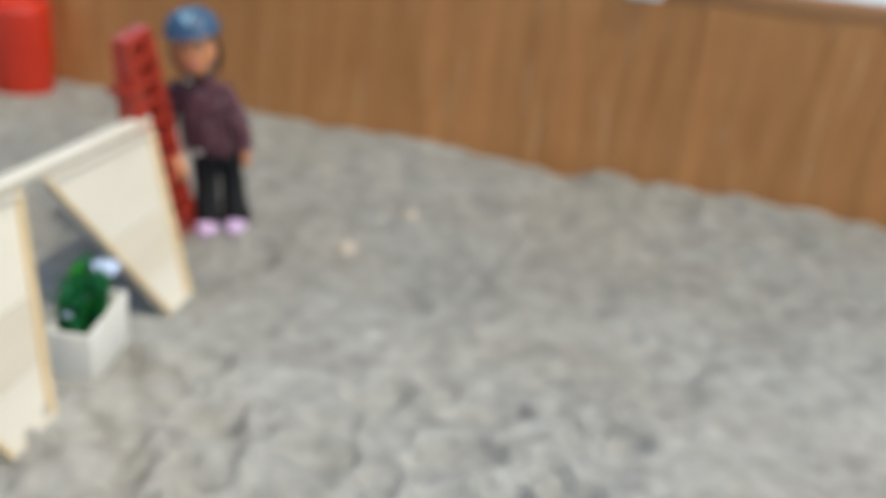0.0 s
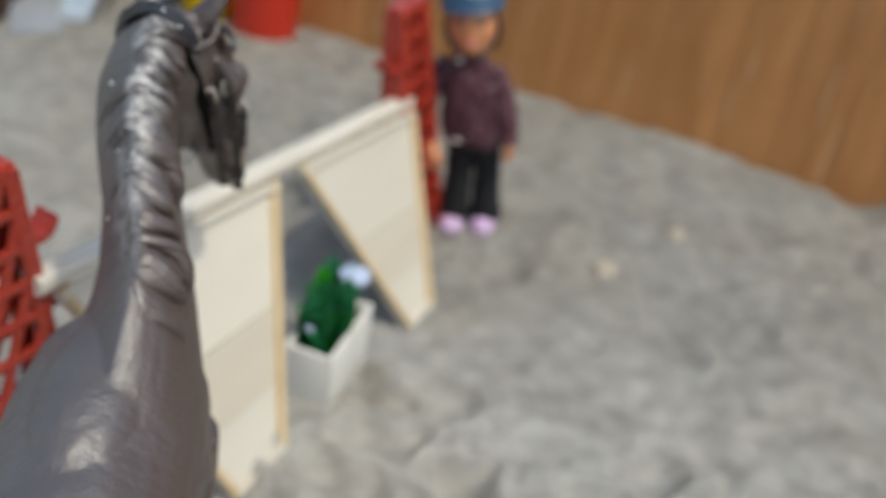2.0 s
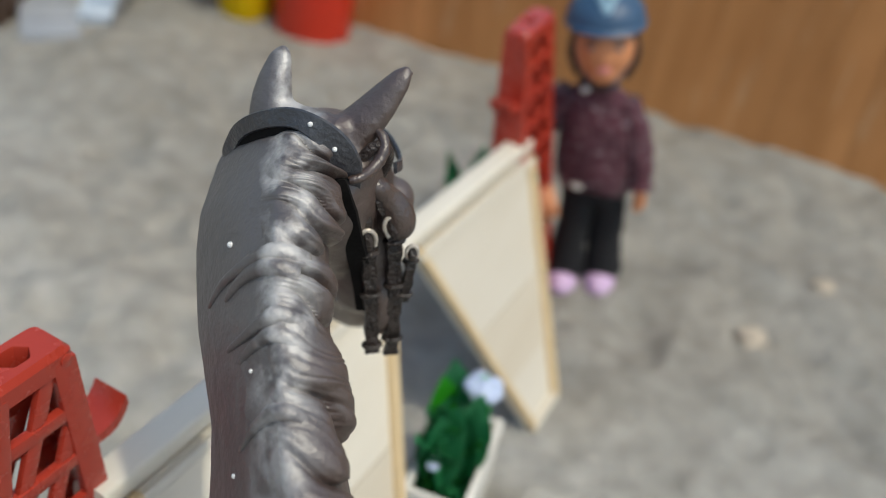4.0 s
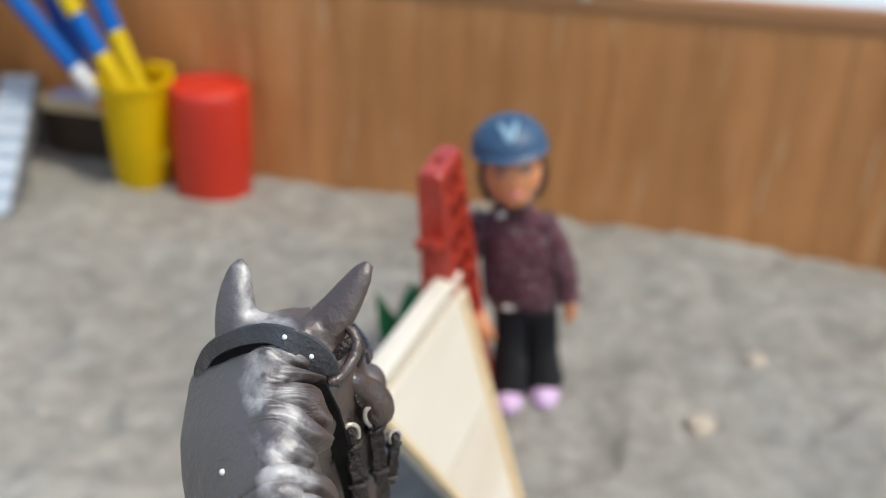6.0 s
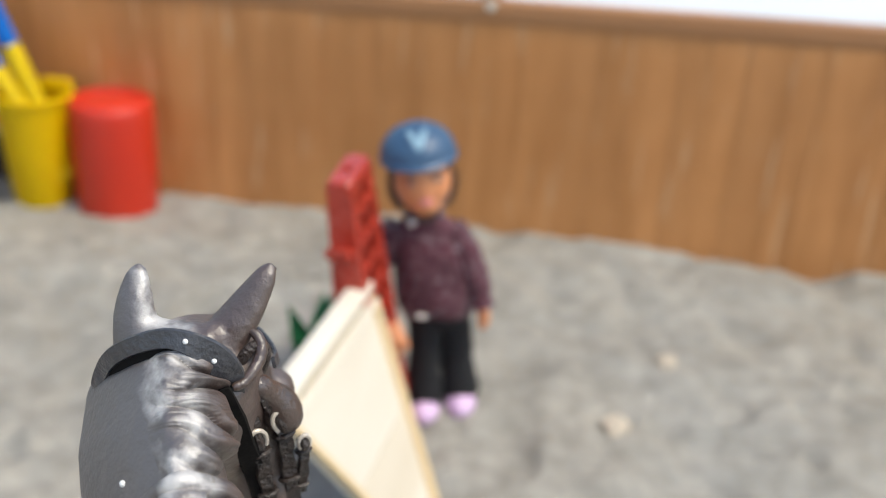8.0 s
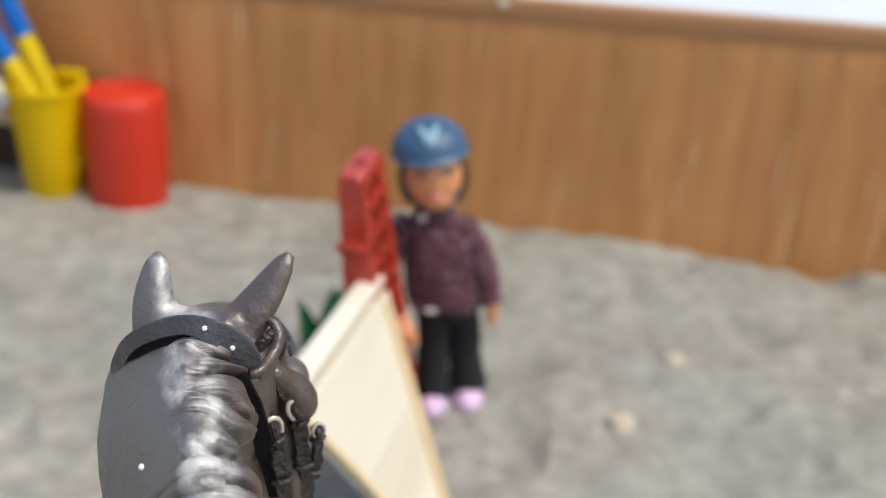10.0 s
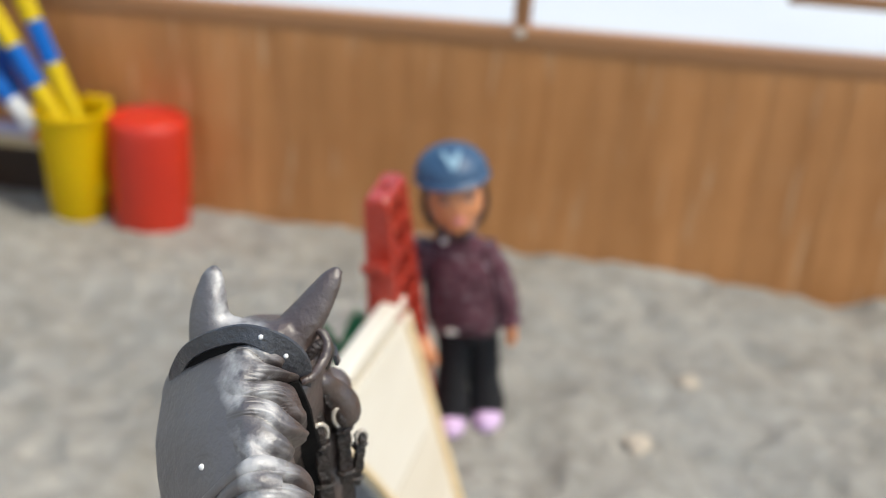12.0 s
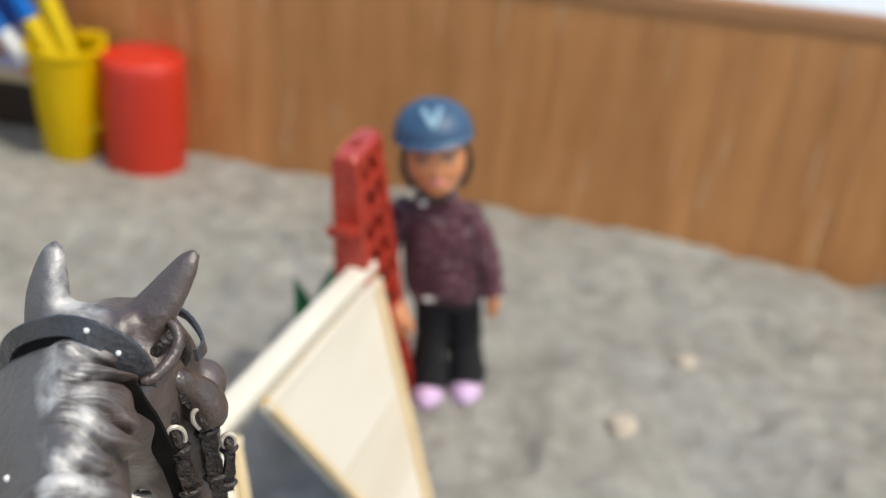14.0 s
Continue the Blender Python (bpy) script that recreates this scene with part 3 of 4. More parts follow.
# ---------------------------------------------------------------- planter with plant
def build_planter():
    m = pose(-0.0153, 0.1925, 0.0035, 0, 0, -2)
    pl = thing("planter_box", m, "white square planter box on the sand under the bar", "planter")
    w, d, h, t = 0.0150, 0.0300, 0.0190, 0.0014
    for name, lo, hi in (("side_wall", (-t, 0, -0.002), (0, d, h)), ("side_wall", (-w, 0, -0.002), (-w + t, d, h)),
                         ("end_wall", (-w + t, 0, -0.002), (-t, t, h - 0.0006)), ("end_wall", (-w + t, d - t, -0.002), (-t, d, h - 0.0006))):
        bm = bmesh.new()
        box(bm, lo, hi, 0.0003)
        part(name, bm, CARD, pl)
    bm = bmesh.new()
    box(bm, (-w + t, t, 0.0), (-t, d - t, 0.012))
    part("filling", bm, LEAF, pl, "dark green filling")
    plant = thing("potted_plant", m @ pose(-0.0085, 0.0150, 0.0115), "green artificial plant with pale blue flowers in the planter", "plant")
    rng = random.Random(5)
    for k in range(44):
        a, lean, size = rng.uniform(0, 2 * math.pi), rng.uniform(0.10, 0.85), rng.uniform(0.013, 0.030)
        base = Vector((rng.uniform(-0.003, 0.003), rng.uniform(-0.010, 0.009), 0))
        d = Vector((math.cos(a) * lean * 0.36 - 0.06, math.sin(a) * lean * 0.50, 1.1 - 0.4 * lean)).normalized()
        s = d.cross(Vector((0, 0, 1))).normalized()
        up = s.cross(d)
        bm = bmesh.new()
        left, mid, right = [], [], []
        for i in range(6):
            f = i / 5
            c = base + d * size * f - Vector((0, 0, 1)) * size * 0.22 * f * f
            wd = size * 0.20 * math.sin(math.pi * (0.12 + 0.86 * f))
            left.append(bm.verts.new(c - s * wd + up * wd * 0.3))
            mid.append(bm.verts.new(c))
            right.append(bm.verts.new(c + s * wd + up * wd * 0.3))
        for i in range(5):
            bm.faces.new((left[i], mid[i], mid[i + 1], left[i + 1]))
            bm.faces.new((mid[i], right[i], right[i + 1], mid[i + 1]))
        g = bmesh.ops.solidify(bm, geom=bm.faces[:], thickness=0.0003)
        part("leaf", bm, LEAF_LIGHT if k % 3 == 0 else LEAF, plant, smooth=60)
    for c, r in (((0.0022, 0.0125, 0.0160), 0.0054), ((0.001, -0.003, 0.0135), 0.0019), ((-0.002, -0.009, 0.010), 0.0016)):
        bm = bmesh.new()
        for k in range(9):
            a = 2 * math.pi * k / 9
            d = Vector((math.cos(a), math.sin(a), 0.35 + 0.3 * (k % 2)))
            ball(bm, Vector(c) + d * r * 0.5, (r * 0.42, r * 0.42, r * 0.3), None, 0, 10, 6)
        ball(bm, Vector(c) + Vector((0, 0, r * 0.3)), r * 0.45, None, 0, 10, 6)
        part("flower", bm, PETAL, plant, "pale blue flower head")


build_planter()


def build_tuft():
    """A small plant behind the far end of the bar."""
    plant = thing("small_plant", pose(-0.0470, 0.3115, -0.001), "small dark green artificial plant standing in the sand", "plant")
    rng = random.Random(8)
    for k in range(14):
        a, h = rng.uniform(0, 2 * math.pi), rng.uniform(0.028, 0.056)
        d = Vector((math.cos(a) * 0.26, math.sin(a) * 0.22, 1)).normalized()
        s = d.cross(Vector((0, 0, 1))).normalized()
        bm = bmesh.new()
        vs = []
        for i in range(5):
            f = i / 4
            c = d * h * f + Vector((0, 0, -0.3 * h * f * f))
            w = (0.0015 + h * 0.06) * math.sin(math.pi * (0.15 + 0.83 * f))
            vs.append((bm.verts.new(c - s * w), bm.verts.new(c + s * w)))
        for p, q in zip(vs, vs[1:]):
            bm.faces.new((p[0], p[1], q[1], q[0]))
        bmesh.ops.solidify(bm, geom=bm.faces[:], thickness=0.0003)
        part("leaf", bm, LEAF, plant, smooth=60)


build_tuft()


# ---------------------------------------------------------------- doll
def build_doll():
    """A dressed toy rider as plain shapes, in one mesh."""
    bm = bmesh.new()
    SK, HE, SW, TR, BO, HR, BA, LI, EY, CO = range(10)
    X, Y = Vector((1, 0, 0)), Vector((0, 1, 0))

    def limb(pts, radii, mi, n=14, flat=0.9):
        p = bezier(pts, 10)
        r = [radii[0] + 0.0 for _ in p]
        for i in range(len(p)):
            f = i / (len(p) - 1) * (len(radii) - 1)
            k = min(int(f), len(radii) - 2)
            r[i] = radii[k] + (radii[k + 1] - radii[k]) * (f - k)
        tube(bm, p, r, n, mi, flat)

    # boots, and trousers with wide legs and creases
    for x, y in ((-0.0122, -0.001), (-0.0004, 0.003)):
        ball(bm, (x, y - 0.0035, 0.0030), (0.0050, 0.0076, 0.0042), None, BO)
        tube(bm, [(x, y, 0.001), (x, y, 0.009)], [0.0042, 0.0040], 14, BO)
        rows = []
        for k in range(15):
            f = k / 14
            z, cx = 0.0050 + 0.036 * f, (x - 0.0003) * (1 - 0.28 * f) - 0.0022 * f
            w = 0.0064 - 0.0012 * math.sin(math.pi * f * 0.9) + 0.00025 * math.sin(k * 2.1 + x * 900)
            rows.append([Vector((cx + w * math.cos(t) * (1 + 0.05 * math.sin(3 * t + k)), y + w * 0.95 * math.sin(t), z + 0.0004 * math.sin(4 * t + x * 700))) for t in (2 * math.pi * i / 20 for i in range(20))])
        loft(bm, rows, True, TR)
    loft(bm, [ring((-0.0075, 0.001, 0.034), X * 0.0098, Y * 0.0070, 20, 2.6), ring((-0.0080, 0.001, 0.044), X * 0.0100, Y * 0.0072, 20, 2.6)], True, TR)
    # sweater: loose, gathered at the hem, with folds
    prof = [(0.0385, 0.0104, 0.0080, -0.0080), (0.0395, 0.0110, 0.0086, -0.0080), (0.0415, 0.0119, 0.0092, -0.0083), (0.0450, 0.0119, 0.0092, -0.0085), (0.050, 0.0116, 0.0088, -0.0090),
            (0.055, 0.0114, 0.0085, -0.0094), (0.060, 0.0113, 0.0080, -0.0098), (0.0640, 0.0108, 0.0072, -0.0103), (0.0675, 0.0095, 0.0062, -0.0106), (0.0705, 0.0069, 0.0052, -0.0110), (0.0722, 0.0048, 0.0044, -0.0112)]
    rows = []
    for k, (z, w, d, cx) in enumerate(prof):
        row = []
        for i, q in enumerate(ring((cx, 0, z), X * w, Y * d, 36, 2.3)):
            t = 2 * math.pi * i / 36
            g = 1 + 0.035 * math.sin(5 * t + 0.9 * k) + 0.022 * math.sin(9 * t - 1.3 * k)
            row.append(Vector((cx + (q.x - cx) * g, q.y * g, z + 0.0006 * math.sin(3 * t + k))))
        rows.append(row)
    loft(bm, rows, True, SW)
    for pts, rad in (([(-0.0190, 0, 0.0672), (-0.0242, -0.0005, 0.0600), (-0.0274, -0.0015, 0.0520), (-0.0274, -0.0040, 0.0450), (-0.0238, -0.0065, 0.0385)], [0.0048, 0.0055, 0.0057, 0.0055, 0.0042]),
                     ([(-0.0030, 0, 0.0675), (0.0010, -0.0005, 0.0600), (0.0034, -0.0008, 0.0530), (0.0050, -0.0010, 0.0470), (0.0062, -0.002, 0.0410)], [0.0046, 0.0050, 0.0051, 0.0047, 0.0037])):
        line = bezier(pts, 16)
        tube(bm, line, [(rad[min(int(i / 4), 3)] * (1 - i % 4 / 4) + rad[min(int(i / 4) + 1, 4)] * (i % 4 / 4)) * (1 + 0.06 * math.sin(i * 1.7)) for i in range(17)], 18, SW, 0.92)
    # pale label at the hem, wrists and mitts with thumbs
    ball(bm, (-0.0118, -0.0086, 0.0408), (0.0024, 0.0006, 0.0008), None, CO, 12, 8)
    limb([(-0.0228, -0.0066, 0.0390), (-0.0210, -0.0092, 0.0362), (-0.0198, -0.0104, 0.0330), (-0.0196, -0.0104, 0.0285)], [0.0024, 0.0030, 0.0032, 0.0022], SK)
    limb([(-0.0202, -0.0104, 0.0350), (-0.0174, -0.0116, 0.0335), (-0.0164, -0.0116, 0.0310)], [0.0014, 0.0013, 0.0009], SK, 10)
    limb([(0.0064, -0.002, 0.0415), (0.0070, -0.003, 0.0370), (0.0066, -0.0034, 0.0338)], [0.0022, 0.0022, 0.0015], SK)
    # collar
    torus(bm, (-0.0113, -0.0002, 0.0722), 0.0046, 0.0012, X, Y, 24, 8, 1.0, HR)
    for s in (-1, 1):
        ball(bm, (-0.0113 + s * 0.0030, -0.0050, 0.0712), (0.0017, 0.0008, 0.0010), pose(0, 0, 0, 0, s * 28, 0), CO if s < 0 else SW, 10, 8)
    tube(bm, [(-0.0112, 0, 0.0725), (-0.0118, 0, 0.078)], [0.0036, 0.0036], 14, SK)
    # head, hair, helmet: tilted a little, chin towards the jump's open side
    body = len(bm.verts)
    ball(bm, (-0.0120, -0.0026, 0.0845), (0.0086, 0.0086, 0.0104), None, SK, 28, 18)
    ball(bm, (-0.0120, -0.0062, 0.0785), (0.0050, 0.0042, 0.0042), None, SK, 18, 12)
    ball(bm, (-0.0122, 0.0020, 0.0840), (0.0098, 0.0082, 0.0108), None, HR, 24, 14)
    for s in (-1, 1):
        limb([(-0.012 + s * 0.0086, -0.001, 0.089), (-0.012 + s * 0.0084, -0.0015, 0.081), (-0.012 + s * 0.0030, -0.0075, 0.0738)], [0.0005, 0.0004, 0.0004], HE, 8)
    rows = []
    for i in range(12):
        f = i / 11 * math.pi / 2
        rows.append(ring((-0.0122, -0.0006, 0.0922 + 0.0090 * math.sin(f)), X * 0.0112 * max(math.cos(f), 0.03), Y * 0.0120 * max(math.cos(f), 0.03), 28))
    loft(bm, rows, True, HE)
    loft(bm, [ring((-0.0122, -0.0010, 0.0909), X * 0.0108, Y * 0.0114, 28), ring((-0.0122, -0.0014, 0.0914), X * 0.0116, Y * 0.0128, 28), ring((-0.0122, -0.0010, 0.0922), X * 0.0114, Y * 0.0124, 28), ring((-0.0122, -0.0008, 0.0929), X * 0.0111, Y * 0.0119, 28)], True, HE)
    # hair beside the cheeks, eyes, nose, mouth
    for s in (-1, 1):
        limb([(-0.012 + s * 0.0080, -0.0030, 0.0890), (-0.012 + s * 0.0092, -0.0015, 0.0825), (-0.012 + s * 0.0080, 0.0000, 0.0765), (-0.012 + s * 0.0070, 0.002, 0.0730)], [0.0013, 0.0016, 0.0014, 0.0007], HR, 10)
        ball(bm, (-0.0120 + s * 0.0036, -0.0098, 0.0866), (0.0013, 0.0008, 0.0008), None, EY, 12, 8)
        limb([(-0.012 + s * 0.0018, -0.0106, 0.0882), (-0.012 + s * 0.0038, -0.0102, 0.0887), (-0.012 + s * 0.0056, -0.0088, 0.0880)], [0.0002, 0.0004, 0.0002], HR, 8)
    ball(bm, (-0.0120, -0.0112, 0.0836), (0.0009, 0.0010, 0.0013), None, SK, 12, 8)
    ball(bm, (-0.0120, -0.0103, 0.0803), (0.0022, 0.0010, 0.0011), None, LI, 12, 8)
    # badge on the front of the helmet
    limb([(-0.0147, -0.0059, 0.1005), (-0.0135, -0.0083, 0.0990), (-0.0123, -0.0101, 0.0968), (-0.0112, -0.0083, 0.0990), (-0.0100, -0.0059, 0.1005)], [0.0009, 0.0010, 0.0013, 0.0010, 0.0009], BA, 10)
    bm.verts.ensure_lookup_table()
    pivot = Matrix.Translation((-0.0120, 0, 0.0880))
    bmesh.ops.transform(bm, matrix=pivot @ pose(0, 0, 0, 0, -5, 9) @ pivot.inverted(), verts=bm.verts[body:])
    ob = part("rider_doll", bm, [SKIN, HELMET, SWEATER, TROUSER, BOOT, HAIR, CREST, LIP, EYE, CARD], None, smooth=60)
    ob.matrix_world = pose(-0.0008, 0.3205, -0.001, 0, -4.8, 0) @ Matrix.Diagonal((1, 1, 0.985, 1))
    tagged(ob, "toy rider doll, navy helmet, plum knit sweater, black trousers, lilac boots", "doll")


build_doll()


# ---------------------------------------------------------------- toy horse
HORSE_AT = pose(-0.01876, 0.09218, 0.00274, 2.24, -1.64, 18.96) @ Matrix.Scale(0.935, 4)
HEAD_AT = HORSE_AT @ pose(0.002, 0.068, 0.133, 0, 0, -20)


def unit(v):
    return Vector(v) * 0.1


def neck_at(f):
    """Centre, half width and half depth of the neck, f from 0 at the poll to 1 at the shoulders, in horse units."""
    rows = [(-0.024, 0.745, 1.305, 0.066, 0.062, 0.053), (-0.030, 0.697, 1.284, 0.085, 0.098, 0.067), (-0.034, 0.615, 1.235, 0.100, 0.112, 0.074),
            (-0.024, 0.520, 1.160, 0.098, 0.138, 0.074), (-0.004, 0.410, 1.065, 0.084, 0.160, 0.078), (0.026, 0.300, 0.965, 0.110, 0.190, 0.090), (0.020, 0.180, 0.860, 0.155, 0.225, 0.130)]
    t = 1 + f * (len(rows) - 2)
    k = max(min(int(t), len(rows) - 2), 0)
    q = [a + (b - a) * (t - k) for a, b in zip(rows[k], rows[k + 1])]
    return Vector(q[:3]), q[3], q[4], q[5]


NECK_UP = Vector((0, -0.66, 0.75))  # from the neck's middle towards its crest


def neck_skin(f, turn, lift=0.0):
    """A point on the neck: turn 90 is the crest, 0 the right side."""
    c, w, h, wr = neck_at(f)
    ct, st, ridge, low = math.cos(radians(turn)), math.sin(radians(turn)), 0.012, -0.45
    if ct >= 0:
        x, y = ridge + (wr - ridge) * ct, h * st
    elif st >= 0:  # the left side falls steeply from the ridge
        u = (turn - 90) / 90
        x = 0.6 * (ridge - (w + ridge) * u) + 0.4 * (ridge + ct * (w + ridge))
        y = 0.6 * h * (1 + (low - 1) * u) + 0.4 * h * (low + st * (1 - low))
    else:
        x, y = ridge + ct * (w + ridge), h * (low + st * (1 + low))
    return c + Vector((1, 0, 0)) * (x + lift * ct) + NECK_UP * (y + lift * st)


def build_horse():
    bm = bmesh.new()
    X = Vector((1, 0, 0))
    # trunk
    rows = [(-0.80, 0.80, 0.05, 0.06), (-0.76, 0.80, 0.13, 0.15), (-0.66, 0.80, 0.175, 0.20), (-0.50, 0.79, 0.185, 0.205), (-0.30, 0.755, 0.185, 0.215),
            (-0.10, 0.745, 0.185, 0.225), (0.06, 0.765, 0.18, 0.225), (0.18, 0.78, 0.165, 0.20), (0.27, 0.79, 0.12, 0.15), (0.31, 0.79, 0.05, 0.07)]
    loft(bm, [ring(unit((0, y, z)), unit(X * w), unit((0, 0, h)), 28, 2.2) for y, z, w, h in rows])
    # neck
    rows = []
    for i in range(-3, 16):
        f = i / 15 if i < 0 else i / 12
        rows.append([unit(neck_skin(f, turn)) for turn in range(-90, 270, 10)])
    loft(bm, rows)
    ball(bm, unit((0, 0.02, 0.93)), (0.010, 0.022, 0.008))
    # head
    to_horse = HORSE_AT.inverted() @ HEAD_AT
    hb = bmesh.new()
    axis = Vector((0, 0.50, -0.87))
    face = Vector((0, 0.87, 0.50))
    rows = [(-0.01, -0.020, 0.050, 0.045), (0.005, -0.035, 0.080, 0.070), (0.035, -0.075, 0.088, 0.098), (0.075, -0.140, 0.088, 0.105), (0.115, -0.215, 0.074, 0.092),
            (0.155, -0.300, 0.058, 0.072), (0.195, -0.380, 0.050, 0.060), (0.225, -0.440, 0.053, 0.058), (0.245, -0.480, 0.045, 0.045), (0.255, -0.500, 0.020, 0.020)]
    loft(hb, [ring(unit((-0.012, y, z)), unit(X * w), unit(face * h), 28, 2.3) for y, z, w, h in rows])
    for s in (-1, 1):
        ball(hb, unit((s * 0.046 - 0.004, 0.088, -0.230)), (0.0060, 0.0050, 0.0120))
        ball(hb, unit((s * 0.086, 0.074, -0.300)), (0.0024, 0.0034, 0.0066))
        ball(hb, unit((s * 0.078 - 0.006, 0.118, -0.150)), (0.0030, 0.0036, 0.0034))
        ball(hb, unit((s * 0.030 - 0.012, 0.255, -0.455)), (0.0016, 0.0018, 0.0016))
    # forelock between the ears
    for k in range(4):
        x = -0.055 + 0.022 * k
        tube(hb, [unit(p) for p in bezier([(x, -0.015, -0.010), (x + 0.004, 0.030, 0.004), (x * 0.8, 0.070, -0.030), (x * 0.6, 0.105, -0.08)], 8)], [0.0008, 0.0013, 0.0016, 0.0016, 0.0015, 0.0014, 0.0012, 0.0010, 0.0006], 8)
    for k in range(7):
        a = k * 2.4
        ball(hb, unit((-0.03 + 0.035 * math.cos(a), 0.012 + 0.022 * math.sin(a), 0.002 + 0.006 * math.sin(3 * a))), 0.0010 + 0.0003 * math.cos(a * 2))
    # ears, hollow at the front
    for base, tip, r, bend in (((-0.076, 0.026, -0.038), (-0.086, 0.078, 0.072), 0.030, (-0.004, 0.0, 0.0)), ((0.004, 0.036, -0.042), (0.086, 0.084, 0.082), 0.031, (0.003, 0.0, -0.008))):
        b, t = Vector(base), Vector(tip)
        d = (t - b).normalized()
        front = Vector((0.25 if base[0] < 0 else 0.55, 0.8, -0.3))
        front = (front - d * front.dot(d)).normalized()
        s = d.cross(front)
        rr = []
        for i in range(12):
            f = i / 11
            c = b.lerp(t, f) + Vector(bend) * math.sin(f * math.pi)
            w = r * (1.05 + 0.25 * f - 0.92 * f * f) if f < 0.97 else r * 0.24
            rr.append([unit(p) for p in ring(c - front * w * 0.25, s * w, front * w * 0.72, 20)])
        loft(hb, rr)
        # hollow rim along the inner side
        tube(hb, [unit(b.lerp(t, f) + front * r * 0.5 * (1 - f) + Vector(bend) * math.sin(f * math.pi)) for f in (0.1, 0.3, 0.5, 0.7, 0.85)], [0.0010, 0.0009, 0.0008, 0.0007, 0.0004], 8)
    hb.transform(to_horse)
    tmp = bpy.data.meshes.new("head_tmp")
    hb.to_mesh(tmp)
    hb.free()
    bm.from_mesh(tmp)
    bpy.data.meshes.remove(tmp)
    # legs
    for x, y, hind in ((-0.10, 0.10, 0), (0.10, 0.16, 0), (-0.11, -0.66, 1), (0.11, -0.60, 1)):
        if hind:
            pts = [(x * 0.9, y + 0.03, 0.72), (x, y + 0.06, 0.56), (x, y - 0.02, 0.42), (x, y - 0.07, 0.335), (x, y - 0.04, 0.22), (x, y - 0.02, 0.115), (x, y + 0.015, 0.065), (x, y + 0.03, 0.03), (x, y + 0.03, 0.0)]
            rad = [0.0120, 0.0105, 0.0062, 0.0050, 0.0036, 0.0042, 0.0034, 0.0050, 0.0058]
        else:
            pts = [(x * 0.9, y, 0.70), (x, y + 0.01, 0.54), (x, y + 0.02, 0.40), (x, y + 0.02, 0.335), (x, y + 0.012, 0.22), (x, y + 0.01, 0.115), (x, y + 0.04, 0.065), (x, y + 0.05, 0.03), (x, y + 0.05, 0.0)]
            rad = [0.0095, 0.0075, 0.0048, 0.0050, 0.0034, 0.0042, 0.0034, 0.0050, 0.0058]
        tube(bm, [unit(p) for p in pts], rad, 16)
    # tail
    for k in range(6):
        x = -0.04 + 0.016 * k
        tube(bm, [unit(p) for p in bezier([(0.2 * x, -0.77, 0.90), (x * 0.8, -0.88, 0.84), (x * 1.3, -0.92, 0.62), (x * 1.5, -0.89, 0.40), (x, -0.87, 0.22)], 10)], [0.0020, 0.0028, 0.0030, 0.0031, 0.0031, 0.0030, 0.0028, 0.0025, 0.002, 0.0013, 0.0006], 8)
    me = mesh_of(bm, "toy_horse", HORSE)
    raw = new("horse_raw", me)
    rm = raw.modifiers.new("union", "REMESH")
    rm.mode, rm.voxel_size = "VOXEL", 0.00055
    sm = raw.modifiers.new("soften", "SMOOTH")
    sm.factor, sm.iterations = 0.5, 5
    dg = bpy.context.evaluated_depsgraph_get()
    solid = bpy.data.meshes.new_from_object(raw.evaluated_get(dg))
    solid.name = "toy_horse"
    bpy.data.objects.remove(raw)
    bpy.data.meshes.remove(me)
    solid.materials.clear()
    for m in (HORSE, WHITE):
        solid.materials.append(m)
    bm = bmesh.new()
    bm.from_mesh(solid)
    # mane: a sculpted shell of uneven locks that fall to the right of the ridge
    rng = random.Random(23)
    tips = [rng.uniform(0.72, 1.0) for _ in range(80)]

    def smooth(a, b, x):
        x = min(max((x - a) / (b - a), 0.0), 1.0)
        return x * x * (3 - 2 * x)

    grid = []
    for i in range(561):
        f = -0.05 + 1.05 * i / 560
        row = []
        for j in range(49):
            q = j / 48
            low = smooth(0.42, 0.58, f)
            u = f - 0.105 * q ** 1.5 + 0.012 * math.sin(q * 7 + f * 31)
            v = u * (16 - 3 * low) + 0.55 * noise.noise(Vector((u * 13, q * 1.5, 4.1)))
            cell = math.floor(v)
            c = 2 * (v - cell) - 1
            tip = tips[int(cell) % 80]
            lock = max(1 - c * c, 0.0) ** 0.5
            lock = max(lock - smooth(tip - 0.30, tip + 0.02, q) * 1.05, 0.0)
            w = u * 88 + 2.2 * noise.noise(Vector((u * 40, q * 3, 9.7)))
            strand = abs(math.sin(w * 1.9)) ** 0.7
            rise = smooth(0.10, 0.70, q)
            lift = 0.003 + rise * (0.026 + 0.014 * low) * (lock * 1.15 - 0.30) + (0.0005 + 0.0026 * rise) * strand * (0.4 + lock) * smooth(0, 0.12, q)
            lift += 0.003 * noise.noise(Vector((f * 26, q * 5, 2.2)))
            lift -= 0.008 * (1 - smooth(0.0, 0.26 + 0.12 * noise.noise(Vector((f * 17, 0, 0))), q)) + (0.05 * smooth(0.93, 1.0, q))
            lift -= 0.03 * smooth(0.80, 1.0, f)
            row.append(bm.verts.new(unit(neck_skin(f, 116 - (128 + 10 * low) * q, lift))))
        grid.append(row)
    for a, b in zip(grid, grid[1:]):
        for k in range(48):
            bm.faces.new((a[k], b[k], b[k + 1], a[k + 1]))
